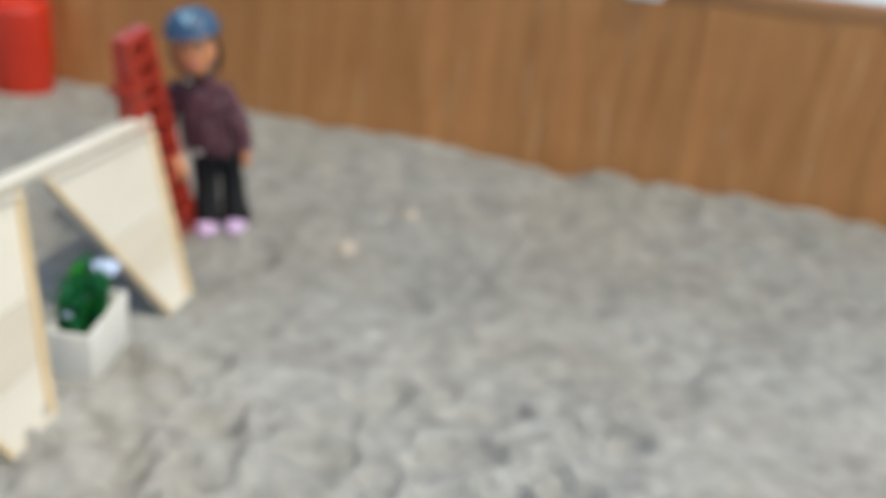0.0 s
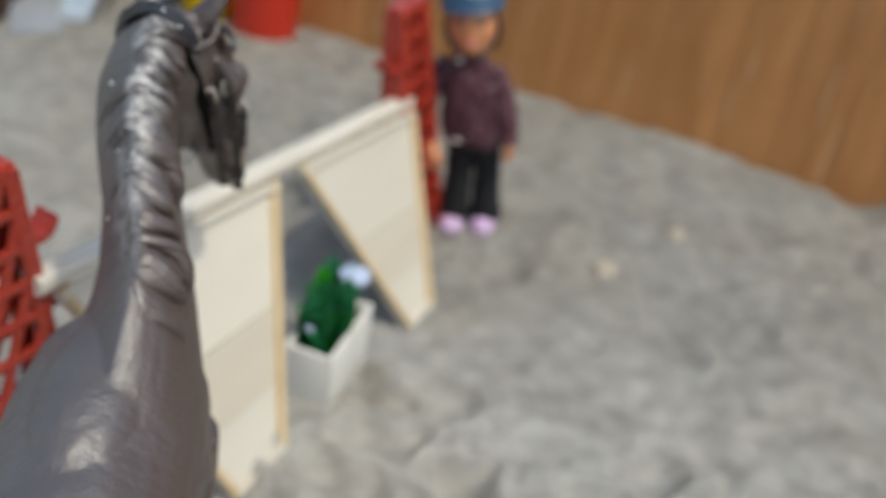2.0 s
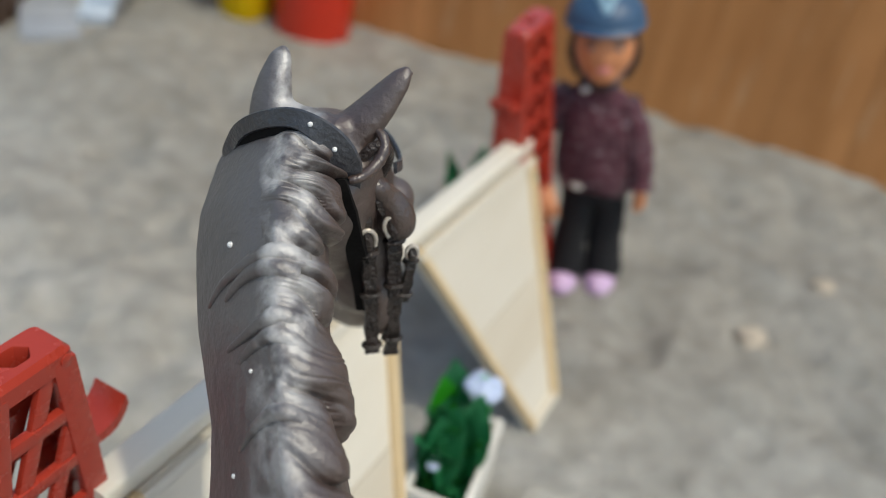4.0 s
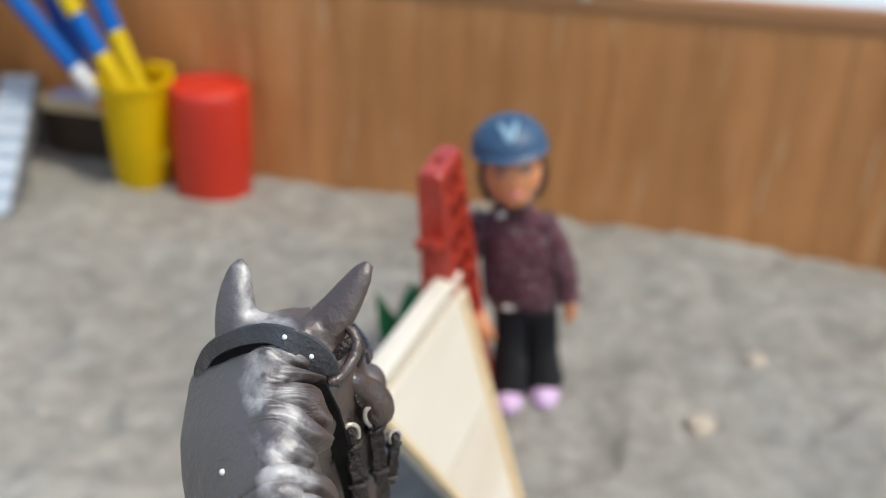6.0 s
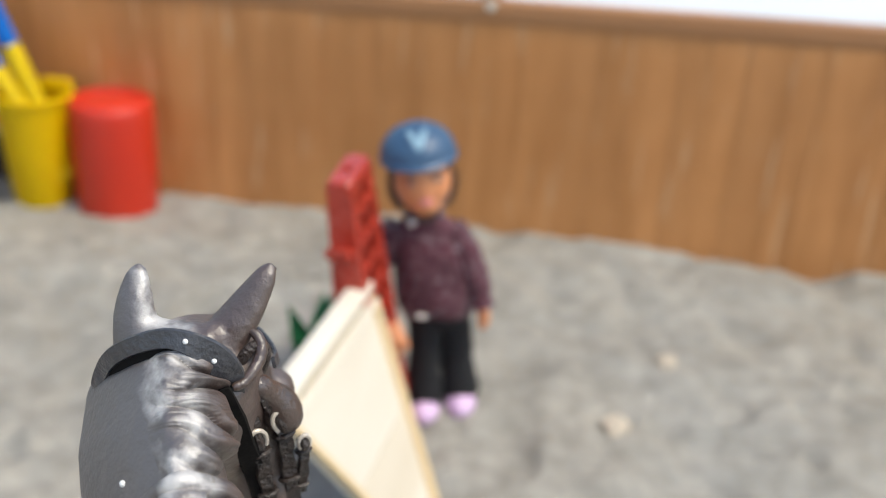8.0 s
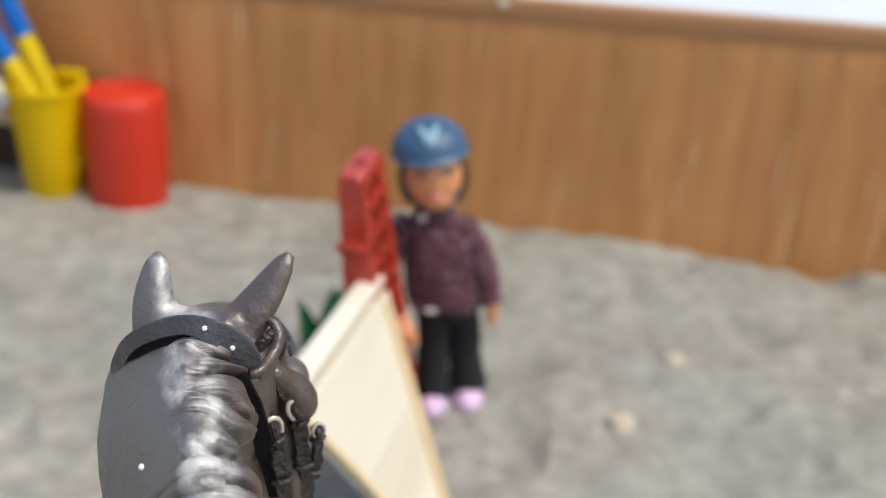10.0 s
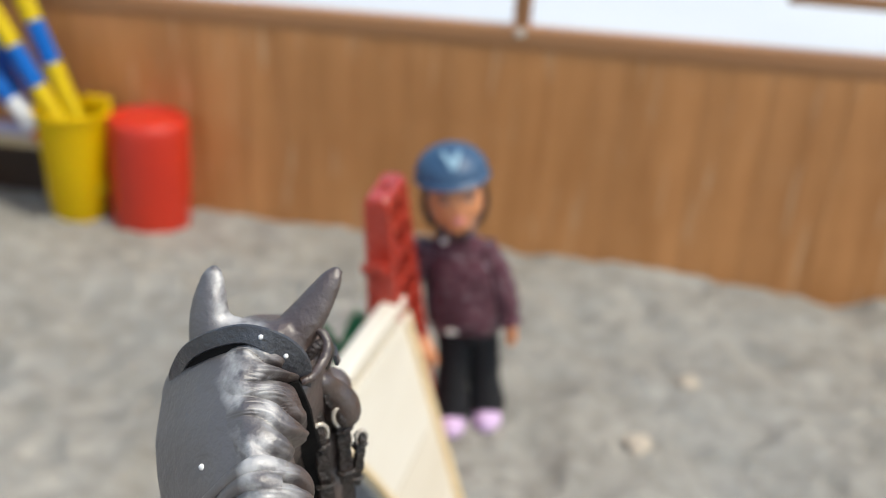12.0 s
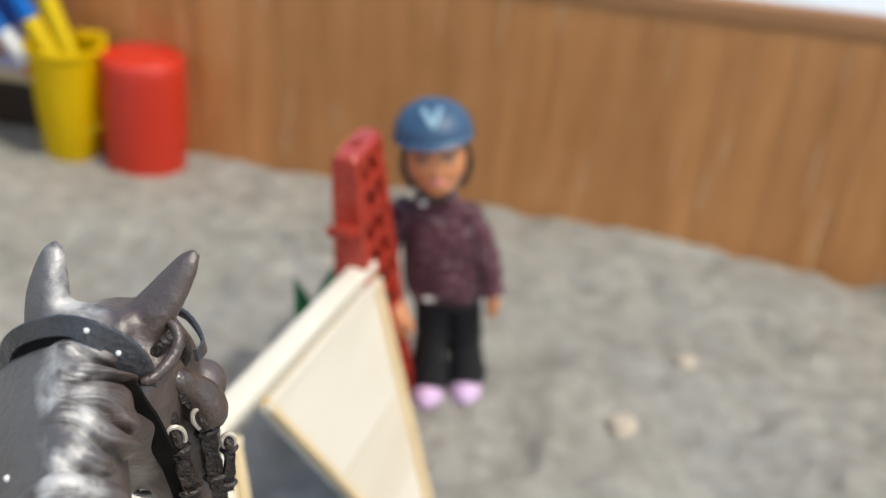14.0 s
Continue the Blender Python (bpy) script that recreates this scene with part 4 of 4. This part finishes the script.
    # strands that lie over the left side of the neck
    for way in (((0.31, 60), (0.295, 84), (0.305, 102), (0.325, 118), (0.345, 134), (0.385, 153)), ((0.34, 70), (0.325, 96), (0.345, 116), (0.38, 132)),
                ((0.43, 56), (0.415, 84), (0.425, 98), (0.445, 114), (0.465, 133)), ((0.47, 60), (0.445, 88), (0.46, 106), (0.485, 122)), ((0.58, 60), (0.56, 88), (0.58, 108), (0.62, 128))):
        line = bezier([Vector((a, b, 0)) for a, b in way], 18)
        tube(bm, [unit(neck_skin(v.x, v.y, 0.001 - 0.003 * (i / 18) ** 2)) for i, v in enumerate(line)], [0.0015 - 0.0011 * i / 18 for i in range(19)], 9)
    # flecks of pale paint on the neck
    for f, turn, size in ((0.27, 128, 0.00042), (0.66, 136, 0.0003), (0.50, 112, 0.00025)):
        ball(bm, unit(neck_skin(f, turn, 0.0)), size, None, 1, 10, 8)
    bm.to_mesh(solid)
    bm.free()
    solid.shade_smooth()
    ob = new("toy_horse", solid)
    ob.matrix_world = HORSE_AT
    tagged(ob, "dark brown toy horse figure with moulded mane standing on the sand", "toy horse")


build_horse()


def build_bridle():
    br = thing("bridle", HEAD_AT, "dark worn leather toy bridle with metal buckles on the horse's head", "bridle")
    # crownpiece behind the ears
    line = bezier([(-0.108, 0.020, -0.110), (-0.116, -0.012, -0.062), (-0.106, -0.020, -0.028), (-0.088, -0.030, 0.002), (-0.056, -0.038, 0.028), (-0.018, -0.043, 0.044),
                   (0.012, -0.042, 0.038), (0.034, -0.036, 0.018), (0.048, -0.026, -0.010), (0.053, -0.014, -0.042), (0.054, -0.004, -0.066)], 40)
    bm = bmesh.new()
    ribbon(bm, [unit(p) + (p - Vector((-0.034, 0.09, -0.075))).normalized() * 0.0005 for p in line], [p - Vector((-0.034, 0.20, -0.075)) for p in line], [0.0019 + 0.0011 * (i / 40) + 0.0012 * math.exp(-((i - 29) / 5) ** 2) - 0.0021 * max(0, i - 33) / 7 for i in range(41)], 0.0007)
    crown = part("crownpiece", bm, LEATHER, br, "dark grey-blue strap over the poll", smooth=40)
    # Black ribbon below the crownpiece, added as its shadow on the neck.
    bm = bmesh.new()
    ribbon(bm, [unit(p) + Vector((0, -0.0002, -0.0010)) for p in line[:36]], [p - Vector((-0.034, 0.20, -0.075)) for p in line[:36]], 0.0025, 0.0006)
    part("shade_strip", bm, SHADOW_BLACK, crown, "black strip for the shadow under the strap")
    # Black ribbon added as the shadow between mane and cheek straps.
    bm = bmesh.new()
    strip = bezier([(0.047, -0.040, -0.025), (0.052, -0.038, -0.056), (0.053, -0.018, -0.103), (0.058, -0.004, -0.150), (0.0615, 0.0235, -0.206), (0.069, 0.028, -0.246), (0.075, 0.031, -0.288)], 24)
    ribbon(bm, [unit(p) for p in strip], [(0.15, -0.85, 0.5)] * 25, [0.0014 + 0.0018 * min(i / 6, 1) for i in range(25)], 0.0006)
    part("cheek_shade_strip", bm, SHADOW_BLACK, br, "black strip for the shadow behind the cheek straps")
    bm = bmesh.new()
    arm = bezier([(0.061, 0.040, 0.008), (0.0735, 0.034, 0.003), (0.0795, 0.024, -0.008), (0.078, 0.012, -0.019), (0.073, -0.002, -0.026), (0.066, -0.022, -0.028), (0.055, -0.030, -0.031)], 24)
    tube(bm, [unit(p) for p in arm], [0.00055 + 0.00025 * math.sin(math.pi * i / 24) + 0.00005 * math.sin(i * 2.3) for i in range(25)], 12)
    part("loop_arm", bm, BROWN_LEATHER, br, "rolled brown leather arm of the loop")
    for i, w in ((23, 0.0), (28, -0.0006)):
        bm = bmesh.new()
        p = Vector(line[i])
        ball(bm, unit(p) + (p - Vector((-0.034, 0.09, -0.075))).normalized() * 0.0010 + Vector((0, 0, w)), 0.00034, None, 0, 10, 8)
        part("paint_fleck", bm, WHITE, crown, "fleck of white paint")
    for s in (1, -1):
        # loop of the browband beside the ear, with a wrapped inner side
        bm = bmesh.new()
        torus(bm, unit((0.060 * s, 0.036, -0.048)), 0.0024, 0.00080, (0.45 * s, 0.5, 0.1), (0.22 * s, -0.25, 1), 24, 10, 1.8)
        for k in range(9):
            t = radians(60 + 26 * k)
            ball(bm, unit((0.060 * s, 0.036, -0.048)) + Vector((0.45 * s, 0.5, 0.1)).normalized() * 0.0026 * math.cos(t) + Vector((0.22 * s, -0.25, 1)).normalized() * 0.0044 * math.sin(t), (0.0007, 0.0007, 0.0005 + 0.0002 * (k % 2)), None, 0, 12, 8)
        part("browband_loop", bm, WORN, br, "worn rolled leather loop")
        # rounded browband end over the eye
        bm = bmesh.new()
        tube(bm, [unit(p) for p in bezier([(0.060 * s, 0.030, -0.066), (0.074 * s, 0.046, -0.088), (0.088 * s, 0.060, -0.118), (0.094 * s, 0.066, -0.148), (0.095 * s, 0.068, -0.168)], 14)],
             [0.0010, 0.0017, 0.0020, 0.0021, 0.0021, 0.0023, 0.0027, 0.0031, 0.0034, 0.0035, 0.0034, 0.0031, 0.0026, 0.0018, 0.0005], 18, 0, 0.8)
        part("browband_end", bm, BROWN_LEATHER, br, "rounded brown leather browband end")
        bm = bmesh.new()
        pts = bezier([(0.086 * s, 0.06, -0.055), (0.088 * s - 0.01, 0.11, -0.075), (0.05 * s - 0.01, 0.155, -0.070), (-0.012, 0.172, -0.066)], 12)
        ribbon(bm, [unit(p) for p in pts], [(s, 0.3 + 0.1 * i, 0.2) for i in range(13)], 0.0016, 0.0005)
        part("browband", bm, LEATHER, br)
        # cheek straps, one behind the other, and a short tab
        for name, line, w in (("throatlatch", ((0.054, 0.000, -0.056), (0.061, 0.012, -0.104), (0.069, 0.022, -0.156), (0.074, 0.028, -0.208), (0.081, 0.034, -0.290), (0.088, 0.040, -0.377)), 0.0021),
                              ("cheekpiece", ((0.072, 0.030, -0.076), (0.086, 0.042, -0.113), (0.097, 0.050, -0.154), (0.102, 0.056, -0.217), (0.108, 0.062, -0.312), (0.108, 0.070, -0.398)), 0.0022),
                              ("strap_tab", ((0.122, 0.060, -0.180), (0.123, 0.064, -0.221), (0.117, 0.070, -0.283)), 0.0015)):
            count = 8 * (len(line) - 1)
            pts = bezier([(s * x, y, z) for x, y, z in line], count)
            out = Vector((s * 0.45, -0.85, 0.25)).normalized()
            bm = bmesh.new()
            ribbon(bm, [unit(p) + out * 0.0002 * math.sin(i * 1.9) for i, p in enumerate(pts)], [out] * (count + 1), [w * (1 + 0.14 * math.sin(i * 1.3)) for i in range(count + 1)], 0.0013)
            strap = part(name, bm, WORN, br, "cracked dark leather strap")
            first = {"throatlatch": 15, "cheekpiece": 13, "strap_tab": 0}[name]
            for i in range(first + 5, count, 9):
                p, d = unit(pts[i]), (Vector(pts[i + 1]) - Vector(pts[i - 1])).normalized()
                side = d.cross(out).normalized()
                bm = bmesh.new()
                torus(bm, p, w * 0.60, 0.00040, side, out, 14, 6, 0.8)
                part("keeper", bm, WORN, strap)
            # arched buckle
            p, d = unit(pts[first]), (Vector(pts[first + 1]) - Vector(pts[max(first - 1, 0)])).normalized()
            side = d.cross(out).normalized()
            bm = bmesh.new()
            tube(bm, [p + out * 0.0010 + side * w * 0.52 * math.cos(a) - d * w * (0.75 * math.sin(a) if math.sin(a) > 0 else 1.1 * math.sin(a)) for a in (radians(-40 + 260 * j / 16) for j in range(17))], 0.00033, 8)
            part("buckle", bm, BUCKLE, strap, "small worn pale buckle")
            bm = bmesh.new()
            tube(bm, [p + out * 0.0008 - d * w * 0.55, p + out * 0.0013 + d * w * 0.2, p + out * 0.0010 + d * w * 0.9], [0.00055, 0.00075, 0.00055], 8)
            part("buckle_tongue", bm, WORN, strap)
        # bit ring
        bm = bmesh.new()
        torus(bm, unit((s * 0.066 - 0.010, 0.165, -0.405)), 0.0026, 0.00045, (0, 1, 0), (0, 0, 1), 24, 8)
        part("bit_ring", bm, METAL, br, "worn metal bit ring")
    # noseband
    bm = bmesh.new()
    pts, outs = [], []
    for i in range(25):
        t = 2 * math.pi * i / 24
        face = Vector((0, 0.87, 0.50))
        pts.append(unit(Vector((-0.012, 0.150, -0.295)) + Vector((1, 0, 0)) * 0.066 * math.cos(t) + face * 0.080 * math.sin(t)))
        outs.append(Vector((1, 0, 0)) * math.cos(t) + face * math.sin(t))
    ribbon(bm, pts, outs, 0.0022, 0.0006)
    part("noseband", bm, LEATHER, br)


build_bridle()


# ---------------------------------------------------------------- corner: barrels, poles, bench, steps
def build_barrel():
    b = thing("barrel", pose(-0.1570, 0.4495, -0.0008), "red plastic toy barrel with a recessed lid beside the wall", "barrel")
    prof = [(z * 0.88, q) for z, q in [(0.0, 0.0155), (0.001, 0.0168), (0.006, 0.0172), (0.028, 0.0178), (0.050, 0.0178), (0.0545, 0.0175), (0.0575, 0.0170), (0.0585, 0.0162)]]
    X, Y = Vector((1, 0, 0)), Vector((0, 1, 0))
    bm = bmesh.new()
    loft(bm, [ring((0, 0, z), X * r, Y * r, 40) for z, r in prof] + [ring((0, 0, 0.0515), X * 0.0145, Y * 0.0145, 40), ring((0, 0, 0.0498), X * 0.0140, Y * 0.0140, 40)])
    part("body", bm, BARREL_RED, b, smooth=50)
    bm = bmesh.new()
    ball(bm, (0, 0, 0.0499), (0.0128, 0.0128, 0.0016), None, 0, 32, 8)
    part("lid", bm, BARREL_RED, b, "shiny red lid")


def build_bucket():
    b = thing("bucket", pose(-0.1888, 0.4460, -0.0022), "yellow plastic bucket standing on the sand, holding striped poles", "bucket")
    X, Y = Vector((1, 0, 0)), Vector((0, 1, 0))
    prof = [(0.0, 0.0105), (0.002, 0.0115), (0.030, 0.0138), (0.052, 0.0155), (0.0525, 0.0165), (0.0545, 0.0165), (0.0548, 0.0150), (0.030, 0.0128), (0.004, 0.0105)]
    bm = bmesh.new()
    loft(bm, [ring((0, 0, z), X * r, Y * r, 40) for z, r in prof])
    part("body", bm, BARREL_YELLOW, b, smooth=50)
    bm = bmesh.new()
    box(bm, (0.000, 0.0112, 0.0500), (0.0125, 0.0136, 0.0570), 0.0008)
    part("tab", bm, BARREL_YELLOW, b, "yellow raised tab")


def build_striped_pole(foot, head, bands, label):
    """bands: pairs of a material and the share of the length at which it ends."""
    foot, head = Vector(foot), Vector(head)
    d = head - foot
    m = Matrix.Translation(foot) @ d.to_track_quat("Z", "Y").to_matrix().to_4x4()
    pl = thing("striped_pole", m, label, "pole", "jump poles")
    a, length, r = 0.0, d.length, 0.0040
    X, Y = Vector((1, 0, 0)), Vector((0, 1, 0))
    for k, (material, b) in enumerate(bands):
        z0, z1 = a * length, b * length - 0.0002
        e = 0.0006
        bm = bmesh.new()
        loft(bm, [ring((0, 0, z0), X * (r - (e if k == 0 else 0)), Y * (r - (e if k == 0 else 0)), 18), ring((0, 0, z0 + e), X * r, Y * r, 18),
                  ring((0, 0, z1 - e), X * r, Y * r, 18), ring((0, 0, z1), X * (r - (e if b == 1 else 0)), Y * (r - (e if b == 1 else 0)), 18)])
        part("band", bm, material, pl, smooth=40)
        a = b


build_barrel()
build_bucket()
YB = "yellow and blue banded wooden pole leaning in the bucket"
build_striped_pole((-0.1772, 0.4430, 0.0150), (-0.2455, 0.4540, 0.1310), [(POLE_YELLOW, 0.39), (POLE_BLUE, 0.53), (POLE_YELLOW, 0.80), (POLE_BLUE, 1)], YB)
build_striped_pole((-0.1765, 0.4480, 0.0150), (-0.2240, 0.4580, 0.1310), [(POLE_YELLOW, 0.47), (POLE_BLUE, 0.62), (POLE_YELLOW, 0.85), (POLE_BLUE, 1)], YB)
BW = "blue and white banded wooden pole lying against the bucket"
build_striped_pole((-0.1870, 0.4440, 0.0215), (-0.2690, 0.4535, 0.1120), [(BARREL_RED, 0.22), (WHITE, 0.35), (POLE_BLUE, 0.75), (WHITE, 0.85), (POLE_BLUE, 1)], BW)
build_striped_pole((-0.2140, 0.4630, 0.0310), (-0.2480, 0.4640, 0.1200), [(WHITE, 0.15), (POLE_DEEP, 0.6), (WHITE, 0.72), (POLE_DEEP, 1)], BW)


def build_bench():
    b = thing("bench", pose(-0.2065, 0.4570, 0.0005, 0, 0, -3), "low pale wooden bench in the arena corner", "bench")
    bm = bmesh.new()
    box(bm, (-0.058, 0.0, 0.0265), (0.003, 0.0125, 0.0318), 0.0006)
    part("seat_board", bm, BATTEN, b)
    for x, y in ((-0.0030, 0.001), (-0.054, 0.001), (-0.0030, 0.0085), (-0.054, 0.0085)):
        bm = bmesh.new()
        box(bm, (x, y, -0.003), (x + 0.0048, y + 0.0036, 0.0265), 0.0004)
        part("leg", bm, BATTEN, b)
    # Added board; its near-black colour carries the shade under the seat.
    bm = bmesh.new()
    box(bm, (-0.0485, 0.0092, -0.003), (-0.0034, 0.0108, 0.0262), 0.0003)
    part("seat_shade_board", bm, SHADE_WOOD, b, "dark board added for the shade under the seat")
    c = thing("folded_cloth", b.matrix_world @ pose(-0.018, 0.0064, 0.0318), "folded pale lilac and white cloth on the bench", "cloth")
    for k in range(3):
        bm = bmesh.new()
        box(bm, (-0.012 + 0.001 * k, -0.0055, 0.0014 * k), (0.012 - 0.0015 * k, 0.0055 - 0.0008 * k, 0.0014 * k + 0.0013), 0.0005, pose(0, 0, 0, 0, 0, 5 * k))
        part("fold", bm, CLOTH, c)


def build_steps():
    """A shallow ramp of slats between two side boards, with a pair of legs under its high end."""
    s = thing("mounting_steps", pose(-0.2425, 0.3960, 0.0005, 0, 0, 15), "pale blue-grey plastic mounting steps leading up to the bench", "steps")
    n, run, rise, w = 8, 0.0092, 0.0048, 0.0160
    for k in range(n):
        bm = bmesh.new()
        box(bm, (0.0010, run * k, rise * (k + 1) - 0.0016), (w - 0.0010, run * (k + 1) + 0.0016, rise * (k + 1)), 0.0004)
        part("tread", bm, GREY_PLASTIC, s)
        bm = bmesh.new()
        box(bm, (0.0012, run * k + 0.0002, rise * k), (w - 0.0012, run * k + 0.0012, rise * (k + 1) - 0.0017), 0.0)
        part("riser", bm, GREY_PLASTIC, s, smooth=None)
    for x in (0.0, w - 0.0012):
        bm = bmesh.new()
        prof = [(-0.002, -0.003), (0.008, -0.003), (run * n, rise * n - 0.010), (run * n, rise * n + 0.0012), (-0.002, 0.0052)]
        loft(bm, [[(x, y, z) for y, z in prof], [(x + 0.0012, y, z) for y, z in prof]])
        part("stringer", bm, GREY_DARK if x else GREY_PLASTIC, s, "grey side board", smooth=None)
    for x in (0.0008, w - 0.0028):
        for y in (run * n * 0.45, run * n - 0.003):
            bm = bmesh.new()
            box(bm, (x, y, -0.004), (x + 0.002, y + 0.0022, rise * y / run - 0.006), 0.0002)
            part("leg", bm, GREY_DARK, s)
    p = thing("grey_slab", pose(-0.2610, 0.4030, 0.0005, 0, 0, 37), "flat pale grey plastic slab lying on the sand", "slab")
    bm = bmesh.new()
    box(bm, (-0.0125, -0.0330, -0.003), (0.0110, 0.0300, 0.0030), 0.0010)
    part("plate", bm, SLAB, p)
    for y in (-0.020, 0.0, 0.020):
        bm = bmesh.new()
        box(bm, (-0.0110, y - 0.0012, 0.0031), (0.0095, y + 0.0012, 0.0038), 0.0003)
        part("rib", bm, SLAB, p)
    q = thing("wooden_stake", pose(-0.2700, 0.4240, 0.003, 0, -3, 20), "pale square wooden stake standing on the grey slab", "stake")
    bm = bmesh.new()
    box(bm, (-0.0022, -0.0022, 0.0), (0.0022, 0.0022, 0.075), 0.0005)
    part("shaft", bm, BATTEN, q)


build_bench()
build_steps()


# ---------------------------------------------------------------- small things
def build_stone(x, y, r, seed):
    bm = bmesh.new()
    bmesh.ops.create_icosphere(bm, subdivisions=3, radius=1.0)
    for v in bm.verts:
        k = 1 + 0.28 * noise.noise(v.co * 1.3 + Vector((seed, 0, 0)))
        v.co = Vector((v.co.x * r * k, v.co.y * r * 0.85 * k, v.co.z * r * 0.6 * k))
    ob = part("pebble", bm, STONE, None, smooth=60)
    ob.matrix_world = pose(x, y, sand_height(x, y) + r * 0.22, 0, 0, seed * 40)
    tagged(ob, "small pale beige pebble lying in the sand", "pebble", "pebbles in the sand")


build_stone(0.0728, 0.3553, 0.0042, 1)
build_stone(0.0494, 0.3144, 0.0054, 2)


def build_sign():
    s = thing("wall_sign", WALL @ pose(0.1865, -0.0022, 0.0985), "small white card with a dark blue block on the wall", "sign")
    bm = bmesh.new()
    box(bm, (-0.0092, -0.0010, -0.0066), (0.0092, 0.0, 0.0078), 0.0004)
    part("card", bm, WHITE, s)
    for lo, hi in (((-0.0040, -0.0034), (-0.0022, 0.0050)), ((-0.0022, 0.0034), (0.0040, 0.0050)), ((-0.0022, 0.0002), (0.0034, 0.0018)), ((0.0022, -0.0034), (0.0040, 0.0034)), ((-0.0022, -0.0034), (0.0022, -0.0020))):
        bm = bmesh.new()
        box(bm, (lo[0], -0.0013, lo[1]), (hi[0], -0.00102, hi[1]))
        part("bar", bm, SIGN_BLUE, s, smooth=None)


build_sign()

# ---------------------------------------------------------------- boards of the wall
rng = random.Random(3)
x = -0.42
cache = {}
while x < 0.615:
    w = rng.choice((0.0115, 0.0150, 0.0185, 0.0220))
    if w not in cache:
        bm = bmesh.new()
        box(bm, (0.00006, 0.0, -0.015), (w - 0.00006, 0.0044, 0.0930), 0.0)
        cache[w] = mesh_of(bm, "board", WALL_WOOD)
    ob = new("board", cache[w])
    ob.parent = wall_north
    ob.location = (x, rng.uniform(-0.0003, 0.0003), 0)
    x += w
